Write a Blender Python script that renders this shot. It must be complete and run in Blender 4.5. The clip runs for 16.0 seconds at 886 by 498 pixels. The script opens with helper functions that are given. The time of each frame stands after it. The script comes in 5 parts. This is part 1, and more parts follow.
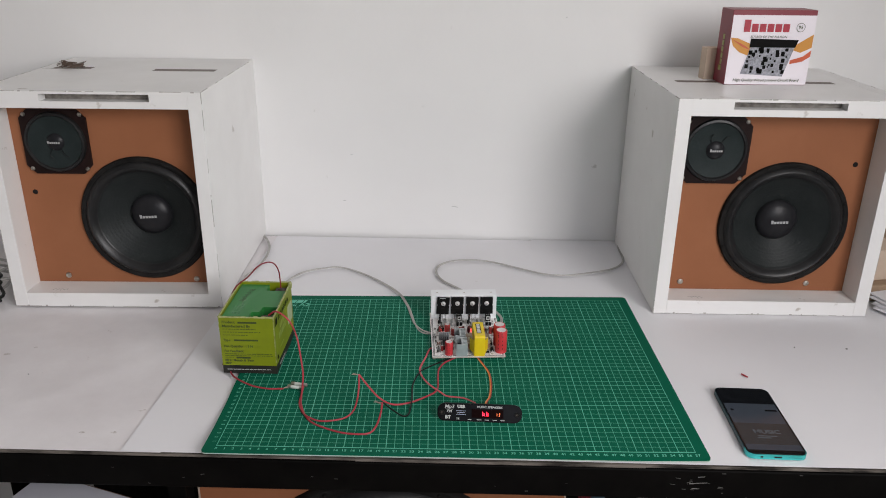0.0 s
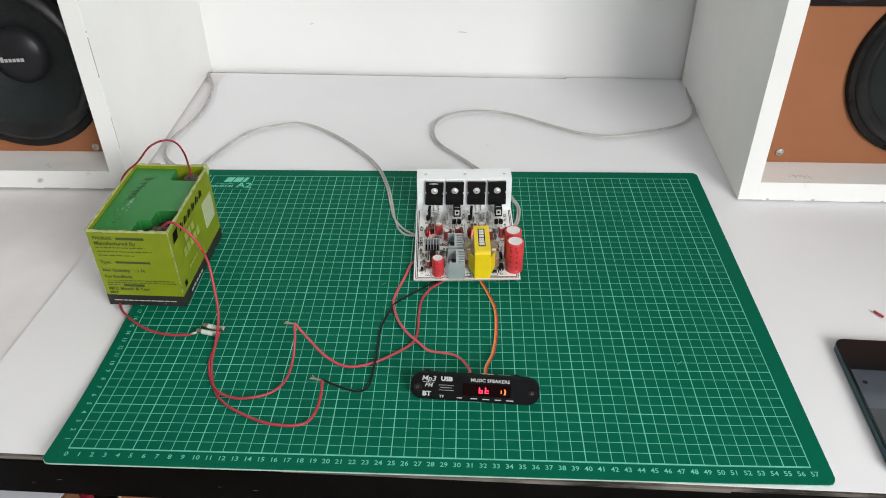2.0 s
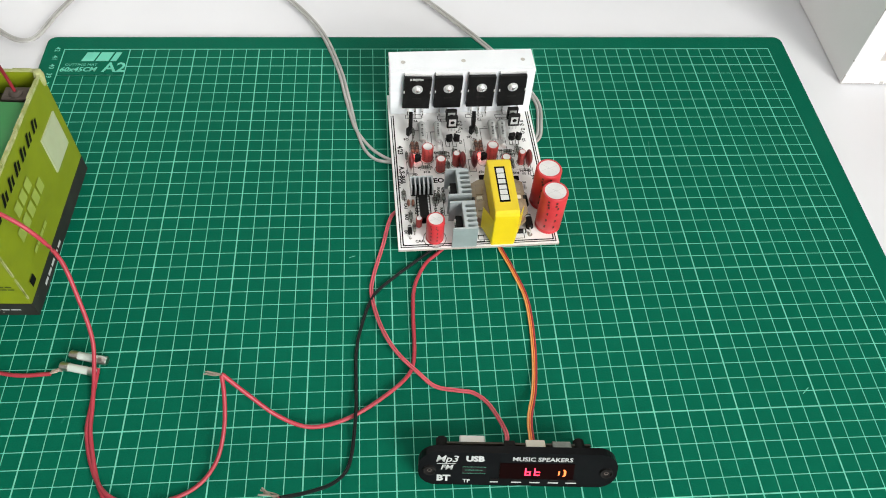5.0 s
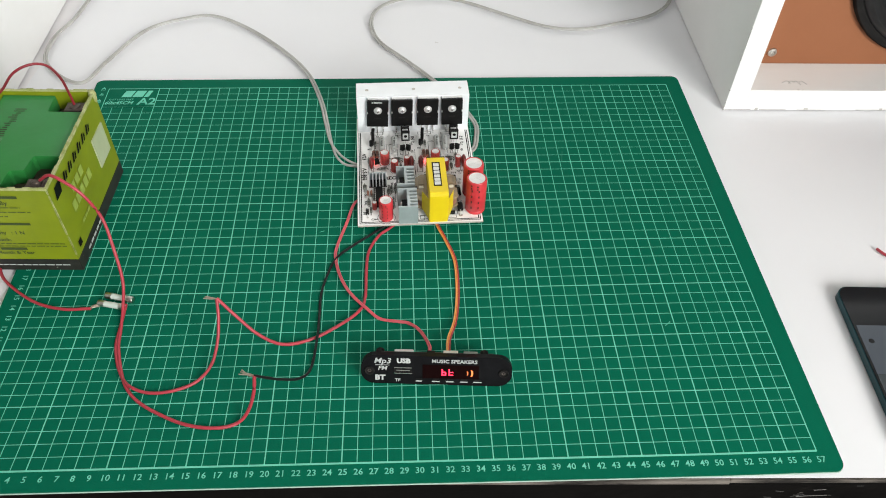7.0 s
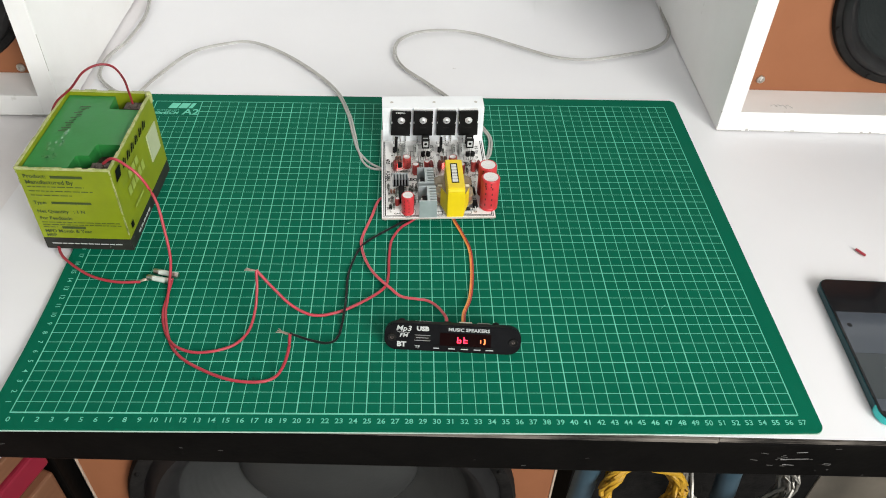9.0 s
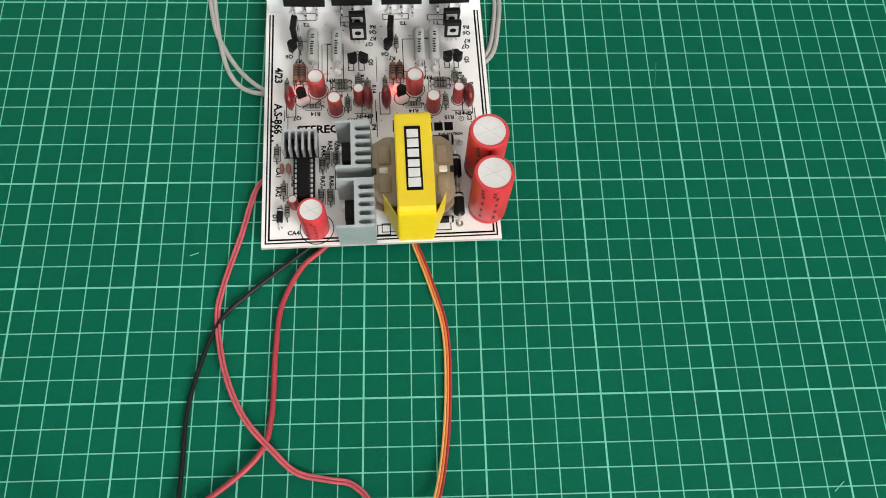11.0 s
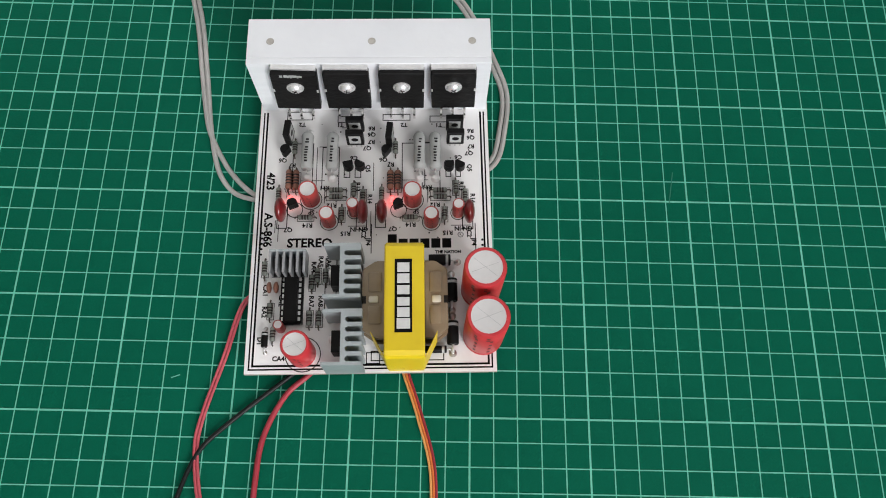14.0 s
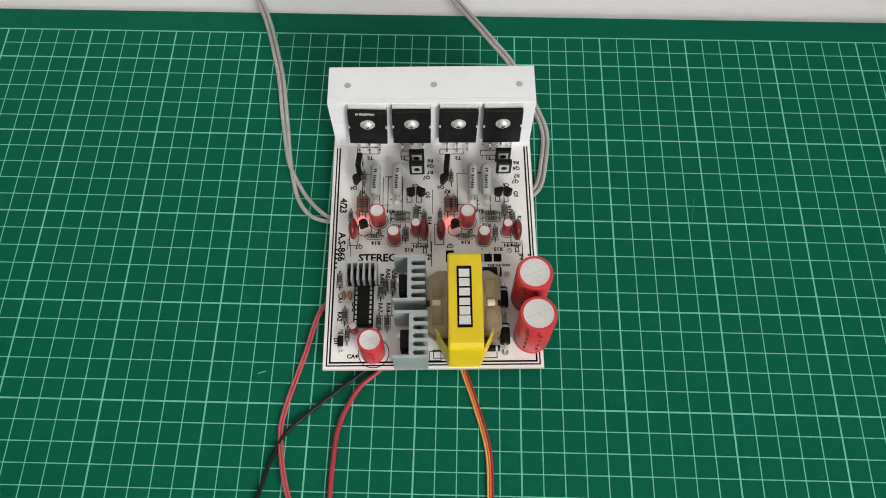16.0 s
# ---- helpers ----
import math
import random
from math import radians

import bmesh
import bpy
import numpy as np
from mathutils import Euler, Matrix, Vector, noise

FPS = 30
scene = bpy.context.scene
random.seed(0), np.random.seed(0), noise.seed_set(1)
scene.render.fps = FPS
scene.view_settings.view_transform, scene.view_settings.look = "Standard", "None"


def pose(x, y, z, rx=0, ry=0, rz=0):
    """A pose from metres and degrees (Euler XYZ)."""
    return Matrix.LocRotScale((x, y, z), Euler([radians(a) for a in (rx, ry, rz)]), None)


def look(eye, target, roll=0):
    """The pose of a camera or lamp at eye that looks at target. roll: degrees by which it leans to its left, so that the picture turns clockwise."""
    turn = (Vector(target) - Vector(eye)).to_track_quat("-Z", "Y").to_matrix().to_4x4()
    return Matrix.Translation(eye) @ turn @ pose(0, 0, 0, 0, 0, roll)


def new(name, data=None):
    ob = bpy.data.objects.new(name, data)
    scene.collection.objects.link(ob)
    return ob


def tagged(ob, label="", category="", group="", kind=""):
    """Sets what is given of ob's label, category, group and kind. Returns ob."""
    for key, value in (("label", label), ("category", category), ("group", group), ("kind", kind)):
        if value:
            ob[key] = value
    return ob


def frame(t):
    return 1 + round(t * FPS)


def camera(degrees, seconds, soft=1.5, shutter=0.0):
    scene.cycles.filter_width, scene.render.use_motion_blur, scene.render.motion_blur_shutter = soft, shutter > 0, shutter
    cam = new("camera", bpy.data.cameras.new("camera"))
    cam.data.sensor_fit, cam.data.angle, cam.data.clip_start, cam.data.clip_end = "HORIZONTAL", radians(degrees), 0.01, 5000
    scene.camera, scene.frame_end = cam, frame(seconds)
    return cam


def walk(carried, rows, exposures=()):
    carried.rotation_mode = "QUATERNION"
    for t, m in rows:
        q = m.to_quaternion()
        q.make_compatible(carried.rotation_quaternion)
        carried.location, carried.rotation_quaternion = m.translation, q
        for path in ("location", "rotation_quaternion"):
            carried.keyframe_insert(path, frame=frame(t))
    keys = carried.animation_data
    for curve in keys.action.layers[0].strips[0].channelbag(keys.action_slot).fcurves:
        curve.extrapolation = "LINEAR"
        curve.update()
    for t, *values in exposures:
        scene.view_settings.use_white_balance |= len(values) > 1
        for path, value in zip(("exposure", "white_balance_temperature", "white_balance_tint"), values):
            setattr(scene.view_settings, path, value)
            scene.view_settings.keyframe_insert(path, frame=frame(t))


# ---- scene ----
cam = camera(59.6, 16.0, soft=1.0)
PATH = [
    (0, (-0.032, -0.767, 1.317), (-0.003, 1.091, 0.58), 0.7),
    (0.5, (-0.029, -0.727, 1.304), (0.004, 1.112, 0.519), 1.0),
    (1, (-0.019, -0.624, 1.287), (0.006, 1.129, 0.325), 1.0),
    (1.5, (0.017, -0.491, 1.271), (0.044, 1.219, 0.233), 1.1),
    (2, (0.02, -0.382, 1.239), (-0.035, 1.225, 0.05), -0.6),
    (2.5, (-0.017, -0.225, 1.191), (-0.016, 1.166, -0.246), 0.4),
    (3, (-0.059, -0.13, 1.139), (0.009, 1.065, -0.464), 2.6),
    (3.5, (-0.07, -0.071, 1.141), (0.027, 1.036, -0.522), 3.8),
    (4, (-0.062, -0.055, 1.152), (0.078, 1.085, -0.486), 4.7),
    (4.2, (-0.059, -0.057, 1.154), (0.095, 1.082, -0.483), 5.1),
    (6.3, (-0.004, -0.157, 1.211), (0.108, 1.12, -0.323), 2.6),
    (6.5, (-0.001, -0.176, 1.22), (0.093, 1.12, -0.301), 2.0),
    (7, (0.008, -0.242, 1.225), (0.11, 1.111, -0.245), 2.1),
    (7.5, (0.005, -0.317, 1.245), (0.092, 1.107, -0.156), 2.1),
    (8, (-0.006, -0.386, 1.263), (0.083, 1.13, -0.038), 2.4),
    (8.2, (-0.013, -0.399, 1.269), (0.071, 1.139, -0.006), 2.4),
    (10.3, (0.014, -0.062, 1.125), (0.133, 1.005, -0.563), 4.2),
    (10.5, (0.014, -0.019, 1.121), (0.186, 0.951, -0.619), 6.2),
    (11, (0.034, 0.094, 1.078), (0.126, 0.797, -0.792), 6.3),
    (11.5, (0.052, 0.18, 1.058), (0.052, 0.769, -0.854), 2.3),
    (12, (0.052, 0.186, 1.061), (0.031, 0.793, -0.845), -0.1),
    (12.5, (0.042, 0.177, 1.064), (0.028, 0.787, -0.84), -0.1),
    (13, (0.045, 0.17, 1.074), (0.032, 0.79, -0.827), 0.3),
    (13.5, (0.051, 0.168, 1.079), (0.057, 0.807, -0.816), 1.8),
    (14, (0.049, 0.162, 1.083), (0.069, 0.808, -0.81), 2.9),
    (14.5, (0.043, 0.154, 1.097), (0.053, 0.846, -0.78), 2.0),
    (15, (0.039, 0.139, 1.107), (0.035, 0.893, -0.745), 1.0),
    (15.5, (0.036, 0.134, 1.111), (0.01, 0.914, -0.73), -0.6),
    (16, (0.031, 0.12, 1.12), (0.007, 0.929, -0.709), -0.4),
]
EXPOSURES = [(0.0, -0.08, 6500, 14), (0.5, 0.09, 6480, 13), (1.0, 0.25, 6500, 10), (1.5, 0.25, 6500, 9), (2.0, 0.4, 6450, 8), (2.5, 0.78, 6450, 7), (3.0, 1.26, 6400, 8),
             (3.5, 1.28, 6350, 8), (4.0, 1.12, 6400, 8), (6.5, 0.64, 6500, 7), (7.0, 0.63, 6500, 7), (7.5, 0.57, 6500, 7), (8.0, 0.35, 6600, 8), (10.5, 1.24, 6500, 7),
             (11.0, 0.7, 6600, 9), (11.5, 0.40, 6150, 11), (12.5, 0.40, 6300, 12), (14.0, 0.38, 6350, 12), (14.5, 0.37, 6450, 12), (16.0, 0.37, 6650, 10)]
walk(cam, [(t, look(eye, target, roll)) for t, eye, target, roll in PATH], EXPOSURES)

# ---- light ----
world = bpy.data.worlds.new("sky")
scene.world = world
world.use_nodes = True
_wn = world.node_tree.nodes
_sky = _wn.new("ShaderNodeTexSky")
_sky.sky_type = 'NISHITA'
_sky.sun_disc = False
_sky.sun_elevation = radians(40)
_sky.sun_rotation = radians(150)
_wn["Background"].inputs[1].default_value = 0.12
world.node_tree.links.new(_sky.outputs[0], _wn["Background"].inputs[0])


def area_light(name, eye, target, sx, sy, watts, colour):
    d = bpy.data.lights.new(name, 'AREA')
    d.shape, d.size, d.size_y, d.energy, d.color = 'RECTANGLE', sx, sy, watts, colour
    ob = new(name, d)
    ob.matrix_world = look(eye, target)
    return ob


# daylight entering through the two window openings
area_light("side_window_daylight", (1.19, -1.50, 1.78), (-0.25, -0.10, 1.05), 1.2, 1.1, 50, (1.0, 0.985, 0.96))
area_light("window_daylight", (0.55, -2.30, 1.75), (0.2, 0.5, 1.0), 1.1, 1.1, 4, (0.97, 0.985, 1.0))


# ---- materials ----
def material(name, base, rough=0.6, metal=0.0, second=None, scale=30.0, amount=0.5, bump=0.0, bump_scale=200.0,
             coat=0.0, emission=None, strength=0.0, transmission=0.0, spec=0.5, stretch=None, spots=None, rough_var=0.0,
             rand=0.0):
    """A principled surface with a broad mottling, fine grain, optional specks and bump."""
    m = bpy.data.materials.new(name)
    m.use_nodes = True
    nt = m.node_tree
    p = nt.nodes["Principled BSDF"]
    p.inputs["Roughness"].default_value = rough
    p.inputs["Metallic"].default_value = metal
    p.inputs["Coat Weight"].default_value = coat
    p.inputs["Transmission Weight"].default_value = transmission
    p.inputs["Specular IOR Level"].default_value = spec
    p.inputs["Base Color"].default_value = (*base, 1)
    if emission:
        p.inputs["Emission Color"].default_value = (*emission, 1)
        p.inputs["Emission Strength"].default_value = strength
    co = nt.nodes.new("ShaderNodeTexCoord")
    vec = co.outputs["Object"]
    if stretch:
        mp = nt.nodes.new("ShaderNodeMapping")
        mp.inputs["Scale"].default_value = stretch
        nt.links.new(vec, mp.inputs["Vector"])
        vec = mp.outputs["Vector"]
    colour = None
    if second:
        n = nt.nodes.new("ShaderNodeTexNoise")
        n.inputs["Scale"].default_value = scale
        n.inputs["Detail"].default_value = 6
        n.inputs["Roughness"].default_value = 0.6
        nt.links.new(vec, n.inputs["Vector"])
        r = nt.nodes.new("ShaderNodeValToRGB")
        r.color_ramp.elements[0].position = 0.5 - amount / 2
        r.color_ramp.elements[1].position = 0.5 + amount / 2
        r.color_ramp.elements[0].color = (*base, 1)
        r.color_ramp.elements[1].color = (*second, 1)
        nt.links.new(n.outputs["Fac"], r.inputs["Fac"])
        colour = r.outputs["Color"]
        if rough_var:
            mr = nt.nodes.new("ShaderNodeMapRange")
            mr.inputs["To Min"].default_value = max(0.0, rough - rough_var)
            mr.inputs["To Max"].default_value = min(1.0, rough + rough_var)
            nt.links.new(n.outputs["Fac"], mr.inputs["Value"])
            nt.links.new(mr.outputs["Result"], p.inputs["Roughness"])
    if spots:
        scol, sscale, sthr = spots
        n2 = nt.nodes.new("ShaderNodeTexNoise")
        n2.inputs["Scale"].default_value = sscale
        n2.inputs["Detail"].default_value = 4
        nt.links.new(vec, n2.inputs["Vector"])
        r2 = nt.nodes.new("ShaderNodeValToRGB")
        r2.color_ramp.elements[0].position = sthr
        r2.color_ramp.elements[1].position = sthr + 0.05
        nt.links.new(n2.outputs["Fac"], r2.inputs["Fac"])
        mx = nt.nodes.new("ShaderNodeMix")
        mx.data_type = 'RGBA'
        if colour:
            nt.links.new(colour, mx.inputs["A"])
        else:
            mx.inputs["A"].default_value = (*base, 1)
        mx.inputs["B"].default_value = (*scol, 1)
        nt.links.new(r2.outputs["Color"], mx.inputs["Factor"])
        colour = mx.outputs["Result"]
    if rand:
        oi = nt.nodes.new("ShaderNodeObjectInfo")
        hs = nt.nodes.new("ShaderNodeHueSaturation")
        mr2 = nt.nodes.new("ShaderNodeMapRange")
        mr2.inputs["To Min"].default_value = 1 - rand
        mr2.inputs["To Max"].default_value = 1 + rand
        nt.links.new(oi.outputs["Random"], mr2.inputs["Value"])
        nt.links.new(mr2.outputs["Result"], hs.inputs["Value"])
        if colour:
            nt.links.new(colour, hs.inputs["Color"])
        else:
            hs.inputs["Color"].default_value = (*base, 1)
        colour = hs.outputs["Color"]
    if colour:
        nt.links.new(colour, p.inputs["Base Color"])
    if bump:
        nb = nt.nodes.new("ShaderNodeTexNoise")
        nb.inputs["Scale"].default_value = bump_scale
        nb.inputs["Detail"].default_value = 5
        nt.links.new(vec, nb.inputs["Vector"])
        b = nt.nodes.new("ShaderNodeBump")
        b.inputs["Strength"].default_value = bump
        b.inputs["Distance"].default_value = 0.002
        nt.links.new(nb.outputs["Fac"], b.inputs["Height"])
        nt.links.new(b.outputs["Normal"], p.inputs["Normal"])
    return m


WALL = material("wall_paint", (0.80, 0.797, 0.79), 0.75, second=(0.73, 0.725, 0.72), scale=2.2, amount=0.6, bump=0.12, bump_scale=60,
                spots=((0.55, 0.54, 0.52), 38, 0.735))
# grey chosen for the unseen walls so that they bounce less light
OTHERWALL = material("low_bounce_wall", (0.52, 0.51, 0.49), 0.85, second=(0.46, 0.45, 0.43), scale=3, bump=0.1)
CEIL = material("ceiling_paint", (0.72, 0.72, 0.71), 0.8, second=(0.66, 0.66, 0.65), scale=3, bump=0.1)
FLOOR = material("floor_concrete", (0.16, 0.15, 0.14), 0.7, second=(0.10, 0.095, 0.09), scale=6, bump=0.3, bump_scale=50)
PAPER = material("table_paper", (0.77, 0.765, 0.785), 0.6, second=(0.71, 0.705, 0.73), scale=4, amount=0.7, bump=0.25, bump_scale=9,
                 spots=((0.45, 0.42, 0.40), 55, 0.765))
PAPEROLD = material("creased_table_paper", (0.80, 0.78, 0.79), 0.6, second=(0.66, 0.63, 0.64), scale=6, amount=0.45, bump=1.0, bump_scale=11,
                    spots=((0.40, 0.36, 0.33), 42, 0.735))
BLACKPAINT = material("black_table_paint", (0.002, 0.0018, 0.0018), 0.5, second=(0.005, 0.0045, 0.004), scale=25, bump=0.2, bump_scale=70,
                      spots=((0.10, 0.095, 0.09), 60, 0.74), spec=0.05)
SCRATCH = material("paint_scratch", (0.11, 0.105, 0.10), 0.7, second=(0.05, 0.048, 0.045), scale=300)
SCRATCHL = material("deep_scratch", (0.30, 0.29, 0.28), 0.7, second=(0.16, 0.155, 0.15), scale=300)
WORN = material("worn_edge", (0.018, 0.016, 0.014), 0.8, second=(0.17, 0.15, 0.13), scale=16, amount=0.25, bump=0.5, bump_scale=120, stretch=(1, 4, 4), spec=0.15)
MATG = material("mat_green", (0.0018, 0.114, 0.064), 0.62, second=(0.0016, 0.096, 0.054), scale=11, amount=0.7, bump=0.12, bump_scale=900,
                spots=((0.012, 0.15, 0.095), 90, 0.755), rough_var=0.08, spec=0.06)
MATSCR = material("mat_scratch", (0.01, 0.16, 0.10), 0.7)
MATEDGE = material("mat_core", (0.46, 0.58, 0.50), 0.6, second=(0.36, 0.50, 0.42), scale=50)
MATLINE = material("mat_print", (0.17, 0.58, 0.43), 0.5, second=(0.12, 0.46, 0.33), scale=40, amount=0.5, spec=0.05)
CABW = material("cabinet_white", (0.80, 0.795, 0.785), 0.38, second=(0.73, 0.722, 0.71), scale=7, amount=0.5, bump=0.15, bump_scale=45,
                spots=((0.46, 0.43, 0.39), 26, 0.705), rough_var=0.1)
CABWEAR = material("cabinet_edge_grime", (0.52, 0.50, 0.47), 0.8, second=(0.30, 0.28, 0.26), scale=60, amount=0.5)
CABEDGE = material("cabinet_scuff", (0.34, 0.32, 0.29), 0.8, second=(0.10, 0.09, 0.08), scale=80, amount=0.4)
BAFFLE = material("baffle_board", (0.315, 0.127, 0.062), 0.5, second=(0.25, 0.097, 0.046), scale=9, amount=0.7, bump=0.05, bump_scale=120,
                  spots=((0.22, 0.09, 0.04), 14, 0.70), spec=0.12)
BAFFLEEDGE = material("baffle_edge", (0.55, 0.45, 0.36), 0.7, second=(0.35, 0.25, 0.18), scale=60)
CONE = material("paper_cone", (0.012, 0.015, 0.015), 0.45, second=(0.019, 0.022, 0.022), scale=20, bump=0.2, bump_scale=300, spec=0.15)
SUBCONE = material("dusty_cone", (0.022, 0.024, 0.024), 0.5, second=(0.042, 0.043, 0.042), scale=6, amount=0.5, bump=0.1)
CONE2 = material("midrange_cone", (0.014, 0.020, 0.020), 0.5, second=(0.024, 0.032, 0.032), scale=25, bump=0.2, bump_scale=300, spec=0.12)
RUBBER = material("rubber_surround", (0.008, 0.008, 0.009), 0.35, second=(0.018, 0.018, 0.018), scale=30, rough_var=0.1, spec=0.3)
DUSTCAP = material("dust_cap", (0.012, 0.012, 0.014), 0.35, second=(0.02, 0.02, 0.022), scale=20, spec=0.18)
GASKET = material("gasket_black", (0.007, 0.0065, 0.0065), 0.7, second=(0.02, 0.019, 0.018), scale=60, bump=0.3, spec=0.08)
TWPLATE = material("driver_plate", (0.010, 0.006, 0.006), 0.4, second=(0.020, 0.010, 0.009), scale=35, spots=((0.4, 0.38, 0.36), 45, 0.74), spec=0.12)
SCREW = material("steel_screw", (0.62, 0.60, 0.56), 0.3, 1.0, second=(0.45, 0.42, 0.38), scale=400)
BRIGHT = material("bright_steel", (0.82, 0.82, 0.81), 0.38, 0.55, second=(0.70, 0.70, 0.70), scale=500)
CHROME = material("chrome", (0.75, 0.75, 0.74), 0.15, 1.0)
TAPE = material("brown_tape", (0.085, 0.055, 0.04), 0.5, second=(0.13, 0.09, 0.07), scale=50, amount=0.4)
SILVERP = material("silver_print", (0.42, 0.42, 0.42), 0.4, second=(0.30, 0.30, 0.30), scale=300)
CARTON = material("lime_carton", (0.215, 0.265, 0.008), 0.45, second=(0.15, 0.185, 0.010), scale=25, amount=0.6, bump=0.08, bump_scale=80,
                  spots=((0.62, 0.60, 0.42), 75, 0.74), spec=0.25)
CARTONRAW = material("carton_raw_edge", (0.44, 0.44, 0.24), 0.85, second=(0.22, 0.26, 0.05), scale=150, amount=0.4, bump=0.4)
CARTONBAND = material("carton_black_band", (0.014, 0.014, 0.013), 0.5, second=(0.03, 0.03, 0.025), scale=60, spots=((0.3, 0.3, 0.26), 90, 0.74), spec=0.15)
PALELABEL = material("pale_label", (0.42, 0.46, 0.29), 0.5, second=(0.36, 0.40, 0.24), scale=60)
INKDARK = material("ink_olive", (0.035, 0.055, 0.008), 0.6)
INKPALE = material("ink_pale_green", (0.28, 0.35, 0.06), 0.6)
INKWHITE = material("ink_white", (0.66, 0.66, 0.64), 0.6, second=(0.55, 0.55, 0.53), scale=300)
INKBLACK = material("ink_black", (0.006, 0.006, 0.006), 0.55, spec=0.05)
BATGREEN = material("battery_green", (0.022, 0.175, 0.035), 0.33, second=(0.035, 0.21, 0.060), scale=18, amount=0.6, bump=0.05, rough_var=0.1, spec=0.3)
BATSHINE = material("battery_film_glint", (0.16, 0.36, 0.18), 0.15, coat=0.8, second=(0.03, 0.2, 0.06), scale=200, amount=0.3)
BATDARK = material("battery_well", (0.018, 0.020, 0.012), 0.6, second=(0.05, 0.035, 0.02), scale=60)
LEAD = material("terminal_lead", (0.13, 0.105, 0.09), 0.55, 0.6, second=(0.06, 0.045, 0.04), scale=200, bump=0.3)
FILM = material("pale_glass", (0.50, 0.55, 0.50), 0.10, coat=0.6)
WIRER = material("red_wire", (0.39, 0.034, 0.052), 0.45, second=(0.29, 0.024, 0.038), scale=60, rand=0.06)
WIREOLD = material("dusty_red_wire", (0.22, 0.012, 0.022), 0.5, second=(0.13, 0.010, 0.016), scale=30, rand=0.25)
WIREPINK = material("pinkish_wire", (0.58, 0.12, 0.14), 0.45, second=(0.44, 0.055, 0.080), scale=60)
WIREBLK = material("black_wire", (0.010, 0.011, 0.011), 0.4, spec=0.2)
WIREG = material("grey_wire", (0.48, 0.47, 0.45), 0.45, second=(0.33, 0.32, 0.30), scale=45, amount=0.4)
WIREO = material("orange_wire", (0.72, 0.19, 0.045), 0.42)
WIREY = material("yellow_wire", (0.75, 0.37, 0.11), 0.42)
COPPER = material("bare_strands", (0.42, 0.38, 0.33), 0.45, 0.5, second=(0.28, 0.20, 0.14), scale=600)
PCB = material("pcb_white", (0.89, 0.88, 0.87), 0.45, second=(0.84, 0.83, 0.82), scale=40, amount=0.6, rough_var=0.08)
PCBEDGE = material("pcb_edge", (0.50, 0.47, 0.42), 0.7, second=(0.36, 0.33, 0.29), scale=200)
ALU = material("aluminium", (0.86, 0.88, 0.90), 0.42, 0.15, second=(0.78, 0.80, 0.825), scale=30, stretch=(1, 1, 8), bump=0.08, bump_scale=300)
ALUBLUE = material("aluminium_sink", (0.48, 0.53, 0.54), 0.45, 0.5, second=(0.38, 0.42, 0.43), scale=60, bump=0.1)
ALUDARK = material("dark_fins", (0.42, 0.43, 0.44), 0.4, 0.5, second=(0.30, 0.31, 0.32), scale=120)
EPOXY = material("black_epoxy", (0.005, 0.005, 0.005), 0.45, second=(0.010, 0.010, 0.010), scale=120, bump=0.15, bump_scale=500, spec=0.12)
CEMENT = material("grey_ceramic", (0.47, 0.48, 0.47), 0.6, second=(0.38, 0.39, 0.38), scale=120, bump=0.1)
RESB = material("resistor_brown", (0.30, 0.13, 0.085), 0.5, second=(0.22, 0.10, 0.07), scale=300)
RESG = material("resistor_grey_green", (0.17, 0.19, 0.165), 0.5, second=(0.25, 0.27, 0.24), scale=300)
CAPPRINT = material("capacitor_print", (0.09, 0.018, 0.014), 0.5)
BAND1 = material("band_dark", (0.018, 0.010, 0.009), 0.5)
CAPRED = material("capacitor_red", (0.58, 0.040, 0.048), 0.40, second=(0.48, 0.027, 0.035), scale=160, amount=0.4, coat=0.1)
CAPORANGE = material("capacitor_pale_red", (0.48, 0.065, 0.058), 0.42, second=(0.36, 0.04, 0.036), scale=160, amount=0.4, coat=0.08)
CAPTOP = material("capacitor_top", (0.78, 0.77, 0.76), 0.38, 0.5, second=(0.68, 0.67, 0.66), scale=120)
FILMCAP = material("film_capacitor", (0.12, 0.005, 0.007), 0.3, second=(0.19, 0.008, 0.010), scale=200, coat=0.5)
YTAPE = material("yellow_tape", (0.74, 0.56, 0.008), 0.42, second=(0.66, 0.48, 0.008), scale=60, bump=0.12, bump_scale=120)
BOBBIN = material("amber_bobbin", (0.20, 0.145, 0.085), 0.28, second=(0.34, 0.26, 0.17), scale=60, coat=0.2)
FERRITE = material("ferrite", (0.010, 0.009, 0.008), 0.6, second=(0.018, 0.016, 0.015), scale=100, spec=0.2)
LEDRED = material("red_led", (0.9, 0.05, 0.05), 0.3, emission=(1.0, 0.10, 0.09), strength=2.6)
LEDDISP = material("red_digits", (0.9, 0.02, 0.03), 0.4, emission=(1.0, 0.02, 0.06), strength=3.0)
LEDORANGE = material("orange_icon", (0.8, 0.2, 0.05), 0.4, emission=(1.0, 0.16, 0.04), strength=0.8)
PANELB = material("gloss_black_panel", (0.004, 0.004, 0.0045), 0.4, second=(0.007, 0.007, 0.008), scale=120, coat=0.1, spec=0.05)
SMOKE = material("smoked_window", (0.006, 0.0012, 0.0012), 0.5, spec=0.03)
CREAM = material("cream_plastic", (0.72, 0.68, 0.58), 0.5)
PHONEB = material("phone_glass", (0.007, 0.008, 0.010), 0.08, spec=0.32)
